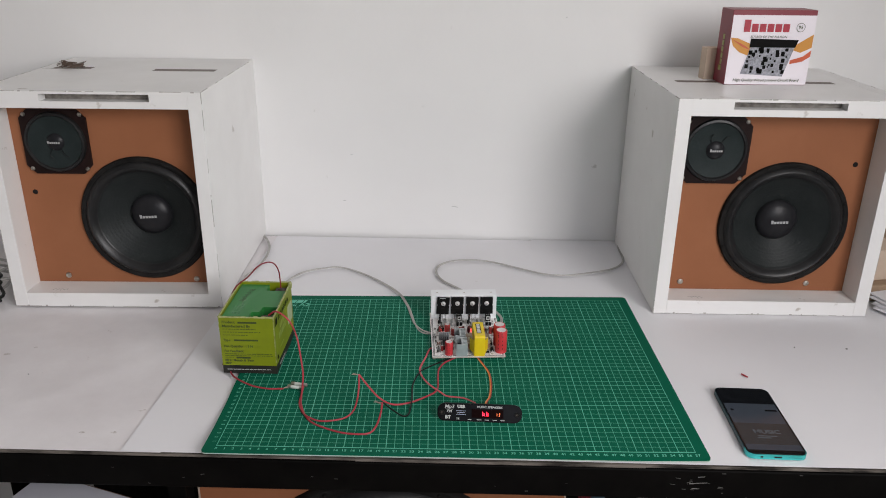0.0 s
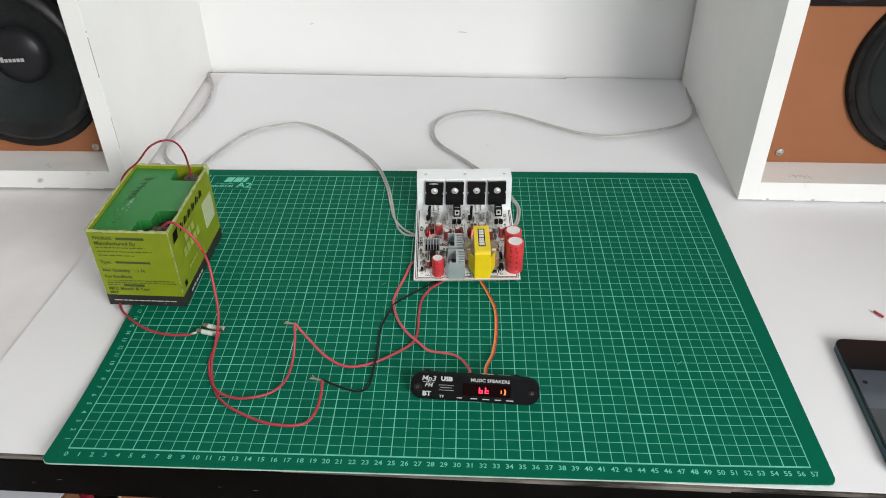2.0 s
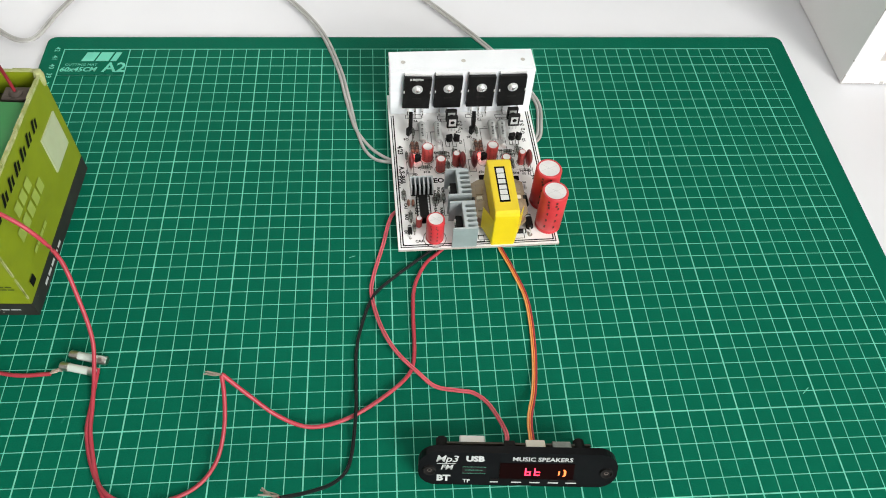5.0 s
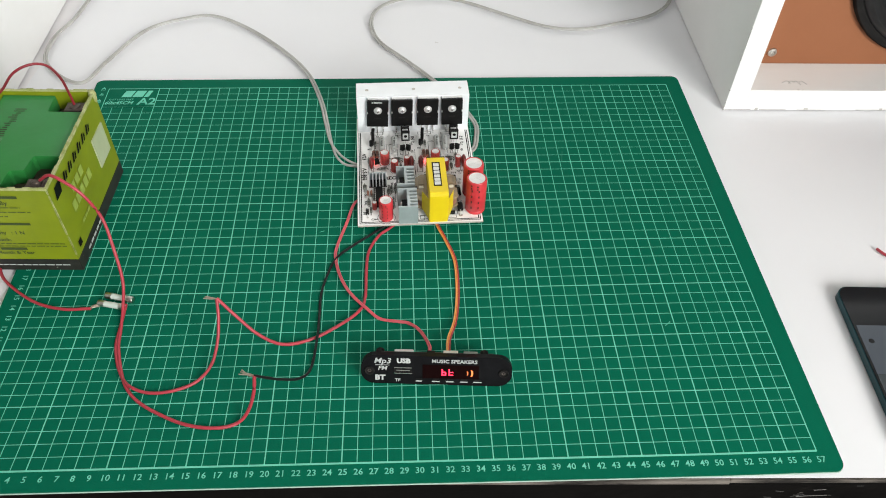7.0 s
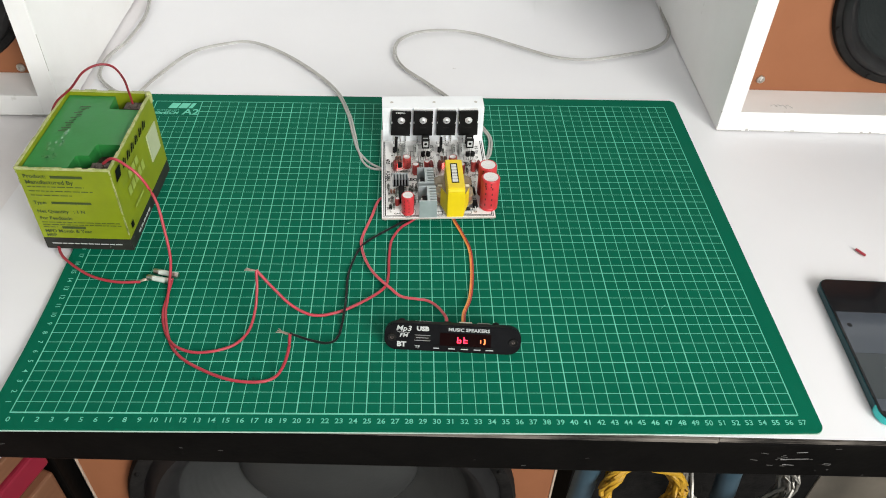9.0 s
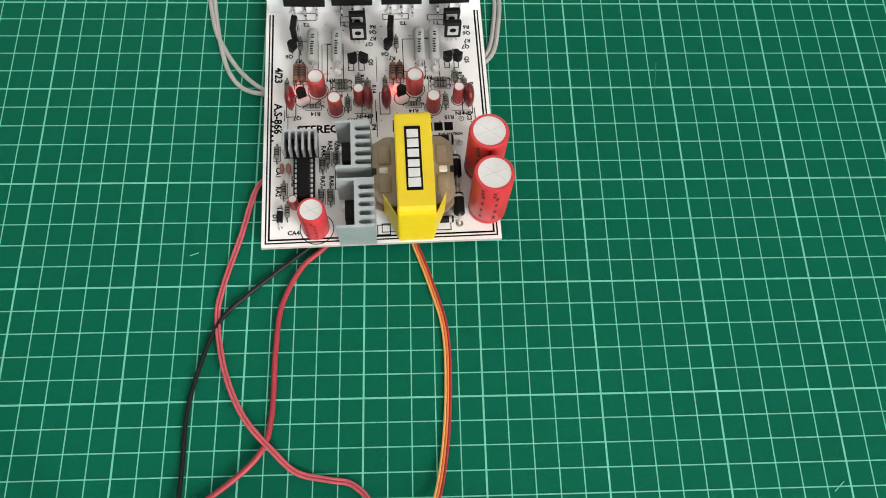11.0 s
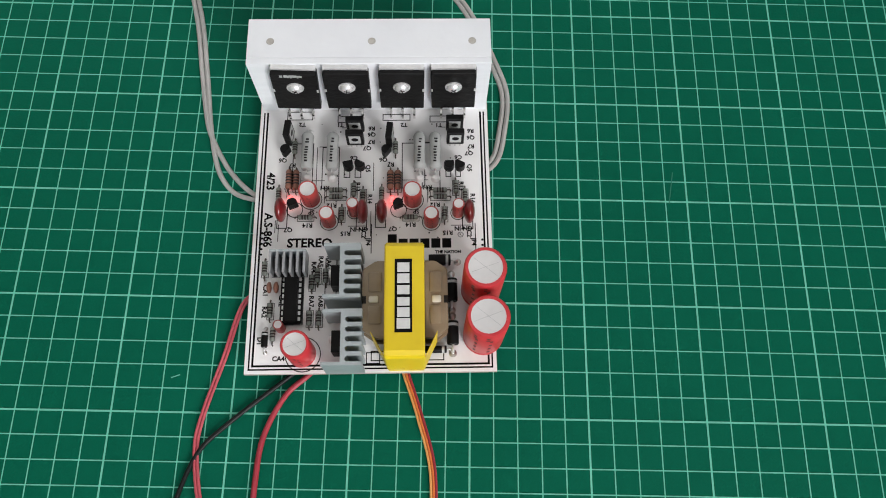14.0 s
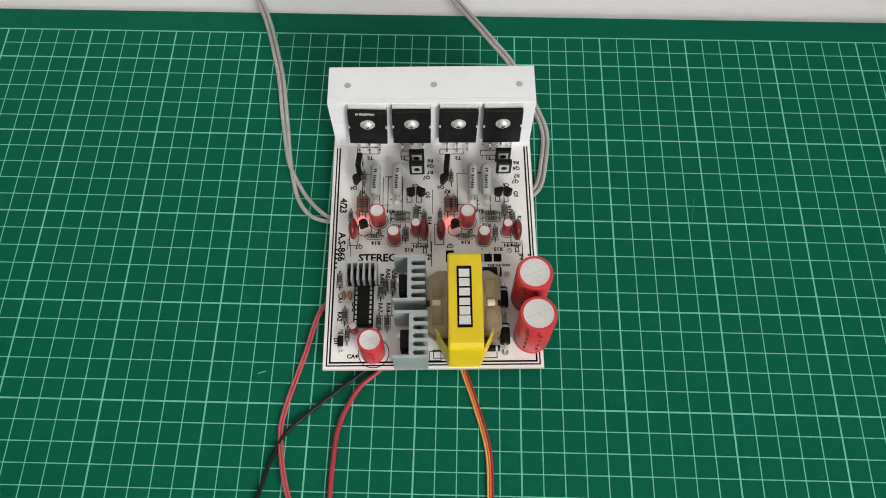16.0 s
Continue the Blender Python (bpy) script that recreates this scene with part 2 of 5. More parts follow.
PHONESCR = material("phone_dim_area", (0.030, 0.036, 0.045), 0.08, spec=0.6, emission=(0.30, 0.37, 0.48), strength=0.045)
PHONESCR2 = material("phone_dim_area_low", (0.020, 0.025, 0.028), 0.08, spec=0.6, emission=(0.3, 0.38, 0.42), strength=0.03)
PHONEINK = material("phone_dim_print", (0.06, 0.07, 0.08), 0.1, emission=(0.5, 0.55, 0.6), strength=0.035)
TEAL = material("teal_metal", (0.06, 0.55, 0.56), 0.25, 0.6, second=(0.05, 0.5, 0.46), scale=30)
TEALDARK = material("dark_teal_metal", (0.006, 0.035, 0.045), 0.3, 0.5, second=(0.010, 0.07, 0.08), scale=12)
MAROON = material("maroon_card", (0.17, 0.008, 0.022), 0.4, second=(0.21, 0.012, 0.028), scale=20)
CARDW = material("white_card", (0.80, 0.76, 0.80), 0.35, second=(0.76, 0.71, 0.76), scale=12)
RAWBOARD = material("raw_board", (0.24, 0.21, 0.17), 0.85, second=(0.16, 0.14, 0.11), scale=14, bump=0.2)
CARDTAN = material("tan_card", (0.58, 0.46, 0.36), 0.8, second=(0.50, 0.39, 0.30), scale=30)
SWOOSHO = material("amber_print", (0.55, 0.24, 0.03), 0.4)
SWOOSHR = material("rust_print", (0.52, 0.09, 0.03), 0.4)
INKRED = material("crimson_print", (0.36, 0.01, 0.03), 0.4)
GREYPRINT = material("grey_print", (0.10, 0.10, 0.12), 0.5, second=(0.42, 0.43, 0.48), scale=300)
WOODB = material("bench_wood", (0.25, 0.165, 0.10), 0.7, second=(0.36, 0.26, 0.17), scale=14, amount=0.5, stretch=(1, 7, 7), bump=0.2, bump_scale=60)
WOODD = material("dark_wood", (0.11, 0.045, 0.022), 0.6, second=(0.17, 0.075, 0.035), scale=20, stretch=(7, 1, 7))
SHEET = material("loose_paper", (0.62, 0.62, 0.68), 0.65, second=(0.56, 0.56, 0.62), scale=5)
BLUEP = material("blue_grey_tube", (0.035, 0.075, 0.105), 0.4, second=(0.06, 0.10, 0.13), scale=30)
YELC = material("yellow_cable", (0.58, 0.33, 0.02), 0.5, second=(0.42, 0.23, 0.02), scale=60)
STEELC = material("steel_cable", (0.30, 0.29, 0.26), 0.4, 0.5, second=(0.18, 0.17, 0.15), scale=80)
GREYCLUT = material("grey_metal_case", (0.34, 0.33, 0.31), 0.5, 0.2, second=(0.26, 0.25, 0.23), scale=20)
WHITEPL = material("white_plastic", (0.78, 0.77, 0.74), 0.4)
PLASTICBAG = material("plastic_bag", (0.35, 0.36, 0.37), 0.15, second=(0.6, 0.6, 0.6), scale=30, bump=0.8, bump_scale=40, coat=0.5)


# ---- mesh tools ----
def link_mesh(name, bm, mat, smooth=False):
    me = bpy.data.meshes.new(name)
    bmesh.ops.recalc_face_normals(bm, faces=bm.faces)
    bm.to_mesh(me)
    bm.free()
    me.materials.append(mat)
    if smooth:
        for p in me.polygons:
            p.use_smooth = True
        me.set_sharp_from_angle(angle=radians(40))
    return new(name, me)


def thing(name, m, label, category, group="", kind=""):
    ob = new(name)
    ob.empty_display_size = 0.02
    ob.matrix_world = m
    return tagged(ob, label, category, group, kind)


def part(name, bm, mat, parent, label="", smooth=False):
    ob = link_mesh(name, bm, mat, smooth)
    ob.parent = parent
    if label:
        ob["label"] = label
    return ob


def solid(name, bm, mat, m, label, category, group="", kind="", smooth=False):
    ob = link_mesh(name, bm, mat, smooth)
    ob.matrix_world = m
    return tagged(ob, label, category, group, kind)


def B():
    return bmesh.new()


def box(bm, x0, x1, y0, y1, z0, z1, bevel=0.0, seg=2, m=None):
    r = bmesh.ops.create_cube(bm, size=1)
    vs = r["verts"]
    for v in vs:
        v.co = Vector((x0 + (v.co.x + .5) * (x1 - x0), y0 + (v.co.y + .5) * (y1 - y0), z0 + (v.co.z + .5) * (z1 - z0)))
    if bevel:
        es = list({e for v in vs for e in v.link_edges})
        q = bmesh.ops.bevel(bm, geom=es, offset=bevel, segments=seg, affect='EDGES', profile=0.5)
        vs = list({v for f in q["faces"] for v in f.verts} | {v for v in vs if v.is_valid})
    if m:
        bmesh.ops.transform(bm, matrix=m, verts=[v for v in vs if v.is_valid])
    return bm


def prism(bm, pts, z0, z1, m=None):
    a = [bm.verts.new((x, y, z0)) for x, y in pts]
    b = [bm.verts.new((x, y, z1)) for x, y in pts]
    n = len(pts)
    bm.faces.new(a[::-1])
    bm.faces.new(b)
    for i in range(n):
        bm.faces.new((a[i], a[(i + 1) % n], b[(i + 1) % n], b[i]))
    if m:
        bmesh.ops.transform(bm, matrix=m, verts=a + b)
    return bm


def lathe(bm, prof, seg=32, m=None):
    """Turns a profile of (radius, height) pairs round z."""
    rings, vs = [], []
    for r, z in prof:
        if r < 1e-7:
            ring = [bm.verts.new((0, 0, z))]
        else:
            ring = [bm.verts.new((r * math.cos(2 * math.pi * i / seg), r * math.sin(2 * math.pi * i / seg), z)) for i in range(seg)]
        rings.append(ring)
        vs += ring
    for a, b in zip(rings, rings[1:]):
        for i in range(seg):
            j = (i + 1) % seg
            if len(a) == 1 and len(b) == 1:
                continue
            if len(a) == 1:
                bm.faces.new((a[0], b[i], b[j]))
            elif len(b) == 1:
                bm.faces.new((a[i], b[0], a[j]))
            else:
                bm.faces.new((a[i], b[i], b[j], a[j]))
    if m:
        bmesh.ops.transform(bm, matrix=m, verts=vs)
    return bm


def spline(pts, n=8):
    ps = [Vector(p) for p in pts]
    ps = [2 * ps[0] - ps[1]] + ps + [2 * ps[-1] - ps[-2]]
    out = []
    for i in range(1, len(ps) - 2):
        a, b, c, d = ps[i - 1:i + 3]
        for k in range(n):
            t = k / n
            out.append(0.5 * ((2 * b) + (c - a) * t + (2 * a - 5 * b + 4 * c - d) * t * t + (3 * b - a - 3 * c + d) * t ** 3))
    out.append(ps[-2])
    return out


def tube(bm, pts, r, n=8, seg=8, side=0.0):
    """A round wire along a smooth curve; side shifts it sideways in plan."""
    ps = spline(pts, n)
    rings = []
    for i, p in enumerate(ps):
        d = (ps[min(i + 1, len(ps) - 1)] - ps[max(i - 1, 0)]).normalized()
        up = Vector((0, 0, 1)) if abs(d.z) < 0.95 else Vector((0, 1, 0))
        s = d.cross(up).normalized()
        u = s.cross(d)
        c = p + s * side
        rings.append([bm.verts.new(c + r * (s * math.cos(2 * math.pi * k / seg) + u * math.sin(2 * math.pi * k / seg))) for k in range(seg)])
    for a, b in zip(rings, rings[1:]):
        for k in range(seg):
            bm.faces.new((a[k], a[(k + 1) % seg], b[(k + 1) % seg], b[k]))
    bm.faces.new(rings[0][::-1])
    bm.faces.new(rings[-1])
    return bm


def write(bm, text, size, m, align='CENTER', bold=0.0, shear=0.0):
    """Adds flat lettering in the built-in font to bm."""
    cu = bpy.data.curves.new("lettering", 'FONT')
    cu.body, cu.size, cu.align_x, cu.align_y, cu.offset, cu.shear = text, size, align, 'CENTER', bold, shear
    cu.resolution_u = 2
    ob = bpy.data.objects.new("lettering", cu)
    me = ob.to_mesh()
    me.transform(m)
    bm.from_mesh(me)
    ob.to_mesh_clear()
    bpy.data.objects.remove(ob)
    bpy.data.curves.remove(cu)
    return bm


def bar(bm, x0, x1, y0, y1, z, m=None):
    vs = [bm.verts.new(c) for c in ((x0, y0, z), (x1, y0, z), (x1, y1, z), (x0, y1, z))]
    bm.faces.new(vs)
    if m:
        bmesh.ops.transform(bm, matrix=m, verts=vs)
    return bm


def flat(bm, pts, z, m=None):
    vs = [bm.verts.new((x, y, z)) for x, y in pts]
    bm.faces.new(vs)
    if m:
        bmesh.ops.transform(bm, matrix=m, verts=vs)
    return bm


# ---- the room ----
TOP = 0.75                      # table top
MT = 0.753                      # upper face of the cutting mat
ROOM = pose(0, 0.7285, 0, 0, 0, -2.4)
TAB = pose(0, -0.0072, 0, 0, 0, -1.95)
I = Matrix.Identity(4)


def wall_with_opening(name, length, height, thick, hole, m, label):
    """A wall along x from 0 to length; hole is (x0, x1, z0, z1) or None."""
    bm = B()
    if hole:
        x0, x1, z0, z1 = hole
        box(bm, 0, x0, 0, thick, 0, height)
        box(bm, x1, length, 0, thick, 0, height)
        box(bm, x0, x1, 0, thick, 0, z0)
        box(bm, x0, x1, 0, thick, z1, height)
    else:
        box(bm, 0, length, 0, thick, 0, height)
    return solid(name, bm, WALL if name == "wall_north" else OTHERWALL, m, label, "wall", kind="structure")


wall_with_opening("wall_north", 3.55, 2.7, 0.15, None, ROOM @ pose(-2.2, 0, 0), "white painted wall behind the table with faint scuffs")
# out-of-view walls; their grey holds down the bounce light in the room
wall_with_opening("wall_south", 3.55, 2.7, 0.15, (2.10, 3.25, 1.1, 2.35), ROOM @ pose(-2.2, -3.1, 0), "unseen wall with a window opening, greyed to cut bounce light")
wall_with_opening("wall_west", 3.1, 2.7, 0.15, None, ROOM @ pose(-2.2, -3.1, 0, 0, 0, 90), "plain unseen side wall, greyed to cut bounce light")
wall_with_opening("wall_east", 2.95, 2.7, 0.15, (0.11, 1.46, 1.15, 2.4), ROOM @ pose(1.35, -2.95, 0, 0, 0, 90), "unseen side wall with a window opening, greyed to cut bounce light")
solid("floor", box(B(), -2.4, 1.4, -3.2, 0.15, -0.12, 0), FLOOR, ROOM, "grey concrete floor under the table", "floor", kind="structure")
solid("ceiling", box(B(), -2.4, 1.4, -3.2, 0.15, 2.7, 2.82), CEIL, ROOM, "plain white ceiling", "ceiling", kind="structure")

# ---- the table ----
table = thing("work_table", TAB, "black painted steel and board work table with worn front edge", "table")
part("tabletop", box(B(), -1.05, 1.05, 0.004, 0.735, TOP - 0.022, TOP - 0.0038), BLACKPAINT, table)
part("front_rail", box(B(), -1.05, 1.05, 0.0, 0.03, 0.697, TOP - 0.010, 0.002), BLACKPAINT, table, "chipped black front rail")
bm = B()
random.seed(5)
x = -1.05
while x < 1.05:
    w = random.uniform(0.15, 0.45)
    box(bm, x, x + w, -0.0012 - random.uniform(0, .0012), 0.02, TOP - 0.0076 + random.uniform(0, .0008), TOP - 0.0037, 0.0006, 1)
    x += w
part("edge_strip", bm, WORN, table, "worn grey wooden edge strip")
for lx, ly in ((-0.392, 0.115), (-1.0, 0.04), (0.62, 0.10), (1.0, 0.04), (-0.392, 0.66), (-1.0, 0.66), (0.62, 0.66), (1.0, 0.66)):
    part("leg", box(B(), lx - .014, lx + .014, ly, ly + .03, 0, 0.71, 0.003), BLACKPAINT, table)
random.seed(19)
for k in range(26):
    sx = random.gauss(.285, .018) if k < 12 else random.uniform(-.5, .75)
    sz = random.gauss(.722, .006) if k < 12 else random.uniform(.700, .738)
    l, w = random.uniform(.002, .007) if k < 12 else random.uniform(.001, .005), random.uniform(.0002, .0006)
    part("scratch", bar(B(), -l / 2, l / 2, -w, w, 0, pose(sx, -.0004, min(max(sz, .700), .738), 90, 0, 0) @ pose(0, 0, 0, 0, 0, random.uniform(-14, 14))), SCRATCH, table, "pale scratch in the black paint")

for dz, l, a in ((0, .021, 4), (-.008, .009, -3), (.009, .008, 6)):
    part("scratch", bar(B(), -l / 2, l / 2, -.0004, .0004, .0001, pose(.287 + dz * .3, -.0006, .722 + dz, 90, 0, 0) @ pose(0, 0, 0, 0, 0, a)), SCRATCHL, table, "long pale scratch in the black paint")

# sheets of white paper that cover the table
def paper_sheet(x0, x1, y0, y1, z, skew, seed, curl=0.0, folds=()):
    bm, nx, ny = B(), 60, 60
    random.seed(seed)
    g = [[None] * (ny + 1) for _ in range(nx + 1)]
    for i in range(nx + 1):
        for j in range(ny + 1):
            u, v = i / nx, j / ny
            px = x0 + (x1 - x0) * u + skew * (v if u < .5 else 0)
            py = y0 + (y1 - y0) * v
            h = 0.0007 * max(0, noise.noise((px * 5 + seed, py * 5, seed)))
            h += curl * max(0, v - .93) / .07
            for fx, fy, fa, fh in folds:                  # soft creases
                d = (px - fx) * math.cos(fa) + (py - fy) * math.sin(fa)
                h += fh * math.exp(-(d / .016) ** 2) * (.5 + .5 * math.sin(px * 9 + py * 7 + fa * 5))
            g[i][j] = bm.verts.new((px, py, z + h))
    for i in range(nx):
        for j in range(ny):
            bm.faces.new((g[i][j], g[i + 1][j], g[i + 1][j + 1], g[i][j + 1]))
    r = bmesh.ops.extrude_face_region(bm, geom=bm.faces[:])
    bmesh.ops.translate(bm, vec=(0, 0, -0.0006), verts=[v for v in r["geom"] if isinstance(v, bmesh.types.BMVert)])
    return bm


solid("table_paper", paper_sheet(-1.04, -0.355, 0.001, 0.732, TOP - 0.0030, 0, 3, 0, ((-.55, .10, .5, .0011), (-.62, .25, 1.2, .0009), (-.48, .20, 2.4, .0010), (-.75, .2, .1, .0010), (-.45, .05, 1.9, .0008))), PAPEROLD, TAB,
      "white paper sheet covering the table end", "paper", "paper sheets on the table", smooth=True)
solid("table_paper", paper_sheet(-0.402, 1.04, -0.0005, 0.728, TOP - 0.0010, 0.027, 4), PAPER, TAB,
      "large white paper sheet covering the table middle", "paper", "paper sheets on the table", smooth=True)
solid("table_paper", paper_sheet(0.135, 0.5, 0.575, 0.731, TOP - 0.0082, 0.012, 6, 0.0), PAPER, TAB @ pose(0, .0086, 0, .66, 0, 0),
      "smaller white paper piece overlapping by the wall", "paper", "paper sheets on the table", smooth=True)

# ---- cutting mat ----
def rounded(x0, x1, y0, y1, r, n=6):
    pts = []
    for cx, cy, a in ((x1 - r, y0 + r, -90), (x1 - r, y1 - r, 0), (x0 + r, y1 - r, 90), (x0 + r, y0 + r, 180)):
        for k in range(n + 1):
            t = radians(a + 90 * k / n)
            pts.append((cx + r * math.cos(t), cy + r * math.sin(t)))
    return pts


def curl(x, y):
    """How far the sagging mat lifts off the table towards its free front corner."""
    a, b = max(0.0, 1 - (x + .285) / .5), max(0.0, min(1.25, 1 - y / .13))
    return .008 * a * b * b


def curled(bm):
    """Cuts a flat sheet into cells near the front and bends it up by curl()."""
    for k in range(10):
        bmesh.ops.bisect_plane(bm, geom=bm.verts[:] + bm.edges[:] + bm.faces[:], plane_co=(0, .001 + k * .0144, 0), plane_no=(0, 1, 0))
    for k in range(20):
        bmesh.ops.bisect_plane(bm, geom=bm.verts[:] + bm.edges[:] + bm.faces[:], plane_co=(.215 - k * .0255, 0, 0), plane_no=(1, 0, 0))
    for v in bm.verts:
        v.co.z += curl(v.co.x, v.co.y)
    return bm


mat = thing("cutting_mat", pose(0, 0, TOP), "green self-healing cutting mat with pale centimetre grid", "cutting mat")
part("core", curled(prism(B(), rounded(-.3003, .3003, -.0153, .4353, .0065), 0.0003, 0.0015)), MATEDGE, mat, "pale core layer at the cut edge")
part("body", curled(prism(B(), rounded(-.30, .30, -.015, .435, .0065), 0.0014, 0.003)), MATG, mat)
bm = B()
gz = 0.00312
for i in range(58):
    x = (i - 28.5) * .01
    w = .00040 if i % 5 == 0 or i == 57 else .00025
    bar(bm, x - w, x + w, -.0004, .39 if 0 < i < 5 else .4204, gz)
for j in range(43):
    y = j * .01
    w = .00040 if j % 5 == 0 or j == 42 else .00025
    if j == 0:
        w = .0007
    bar(bm, -.235 if j in (40, 41) else -.285, .285, y - w, y + w, gz + .00004)
bar(bm, -.285, -.235, .39 - .0003, .39 + .0003, gz + .00004)
part("grid_print", curled(bm), MATLINE, mat, "pale green printed centimetre grid")
bm = B()
for i in range(58):
    write(bm, str(i), .0062, pose((i - 28.5) * .01 + .001, -.0065, gz), bold=.00008)
for j in range(1, 43):
    write(bm, str(j), .0056, pose(-.2905, j * .01, gz, 0, 0, -90), bold=.00006)
for v in bm.verts:
    v.co.z += curl(v.co.x, v.co.y) + .00006
part("scale_print", bm, MATLINE, mat, "printed scale numbers")
bm = B()
write(bm, "A2", .0150, pose(-.2435, .3985, gz), bold=.0003)
write(bm, "60x45CM", .0068, pose(-.2705, .3965, gz), bold=.0002, shear=.2)
write(bm, "CUTTING MAT", .0036, pose(-.2690, .4020, gz))
for k, (a, b) in enumerate(((0, .0095), (.0108, .0205), (.0220, .0265))):        # plain maker's mark
    x0 = -.2700
    sl = .0030
    flat(bm, [(x0 + a, .4062), (x0 + b, .4062), (x0 + b + sl, .4165), (x0 + a + sl, .4165)], gz)
part("mat_lettering", bm, MATLINE, mat, "pale green lettering and mark")
random.seed(77)
for (x, y, a, l) in ((.1580, .3070, 80, .016), (.2100, .1100, 40, .006), (-.060, .215, 20, .004), (.150, .052, 110, .005)):
    part("scratch", bar(B(), -l / 2, l / 2, -.00022, .00022, gz + .0001, pose(x, y, 0, 0, 0, a)), MATLINE if l < .01 else MATSCR, mat, "faint knife scratch")

# ---- loudspeakers ----
def plate_with_holes(x0, x1, z0, z1, holes, thick):
    """A board in the xz plane, front at y = 0, with round holes (x, z, r)."""
    bm = B()
    loops = [[(x0, z0), (x1, z0), (x1, z1), (x0, z1)]]
    for cx, cz, r in holes:
        loops.append([(cx + r * math.cos(2 * math.pi * k / 40), cz + r * math.sin(2 * math.pi * k / 40)) for k in range(40)])
    es = []
    for lp in loops:
        vs = [bm.verts.new((x, 0, z)) for x, z in lp]
        es += [bm.edges.new((vs[i], vs[(i + 1) % len(vs)])) for i in range(len(vs))]
    bmesh.ops.triangle_fill(bm, use_beauty=True, edges=es)
    r = bmesh.ops.extrude_face_region(bm, geom=bm.faces[:])
    bmesh.ops.translate(bm, vec=(0, thick, 0), verts=[v for v in r["geom"] if isinstance(v, bmesh.types.BMVert)])
    return bm


def face_out(x, y, z):
    """Turns a lathe's axis towards the front (minus y)."""
    return pose(x, y, z, 90, 0, 0)


def mark_bars(bm, w, h, m, initial=True):
    """A maker's word mark as plain blocks: one tall block and five small ones."""
    n = 6
    cw = w / n
    for k in range(n):
        hh = h * (1.5 if k == 0 and initial else 1.0)
        bar(bm, -w / 2 + k * cw, -w / 2 + k * cw + cw * .82, -h / 2, -h / 2 + hh, 0, m)


def woofer(parent, x, y, z, R, logo=True, rot=0.0, cap=1.0, cone_mat=None):
    k = R / .102
    ring = part("woofer_basket", lathe(B(), [(.0935 * k, -.002), (.0935 * k, .005 * k), (.0955 * k, .0065 * k), (.1005 * k, .0065 * k), (.102 * k, .0045 * k), (.102 * k, 0.0002)], 64, face_out(x, y, z)),
                GASKET, parent, "black woofer with fibre cone and rubber surround", True)
    part("surround", lathe(B(), [(.0940 * k, .0045 * k), (.0915 * k, .0085 * k), (.087 * k, .0105 * k), (.082 * k, .0085 * k), (.079 * k, .003 * k), (.077 * k, .0015 * k)], 64, face_out(x, y, z)), RUBBER, ring, "", True)
    prof = []
    for i in range(25):
        t = i / 24
        r = .0775 + (.031 * cap - .0775) * t
        h = .0015 - .026 * t ** 0.85 + (.0003 * math.sin(t * 62) if .05 < t < .62 else 0)
        prof.append((r * k, h * k))
    part("cone", lathe(B(), prof, 64, face_out(x, y, z)), cone_mat or CONE, ring, "black pressed fibre cone with ribs", True)
    dome = [(.0335 * cap * k * math.cos(a), (-.0235 + .0165 * math.sin(a)) * k) for a in [radians(90 * i / 10) for i in range(10)]] + [(0, -.007 * k)]
    part("dust_cap", lathe(B(), dome, 48, face_out(x, y, z)), cone_mat or DUSTCAP, ring, "glossy black dust cap", True)
    if logo:
        bm = B()
        mark_bars(bm, .028 * k, .0040 * k, pose(x, y + .0060 * k, z, 90, 0, 0) @ pose(0, 0, 0, 0, 0, 3))
        part("mark", bm, SILVERP, ring, "small silver maker's mark")
    for i in range(8):
        a = radians(22.5 + 45 * i + rot)
        part("bolt", lathe(B(), [(0, .0082 * k), (.0022, .0080 * k), (.0028, .006 * k)], 10, face_out(x + .098 * k * math.cos(a), y, z + .098 * k * math.sin(a))), GASKET, ring)
    return ring


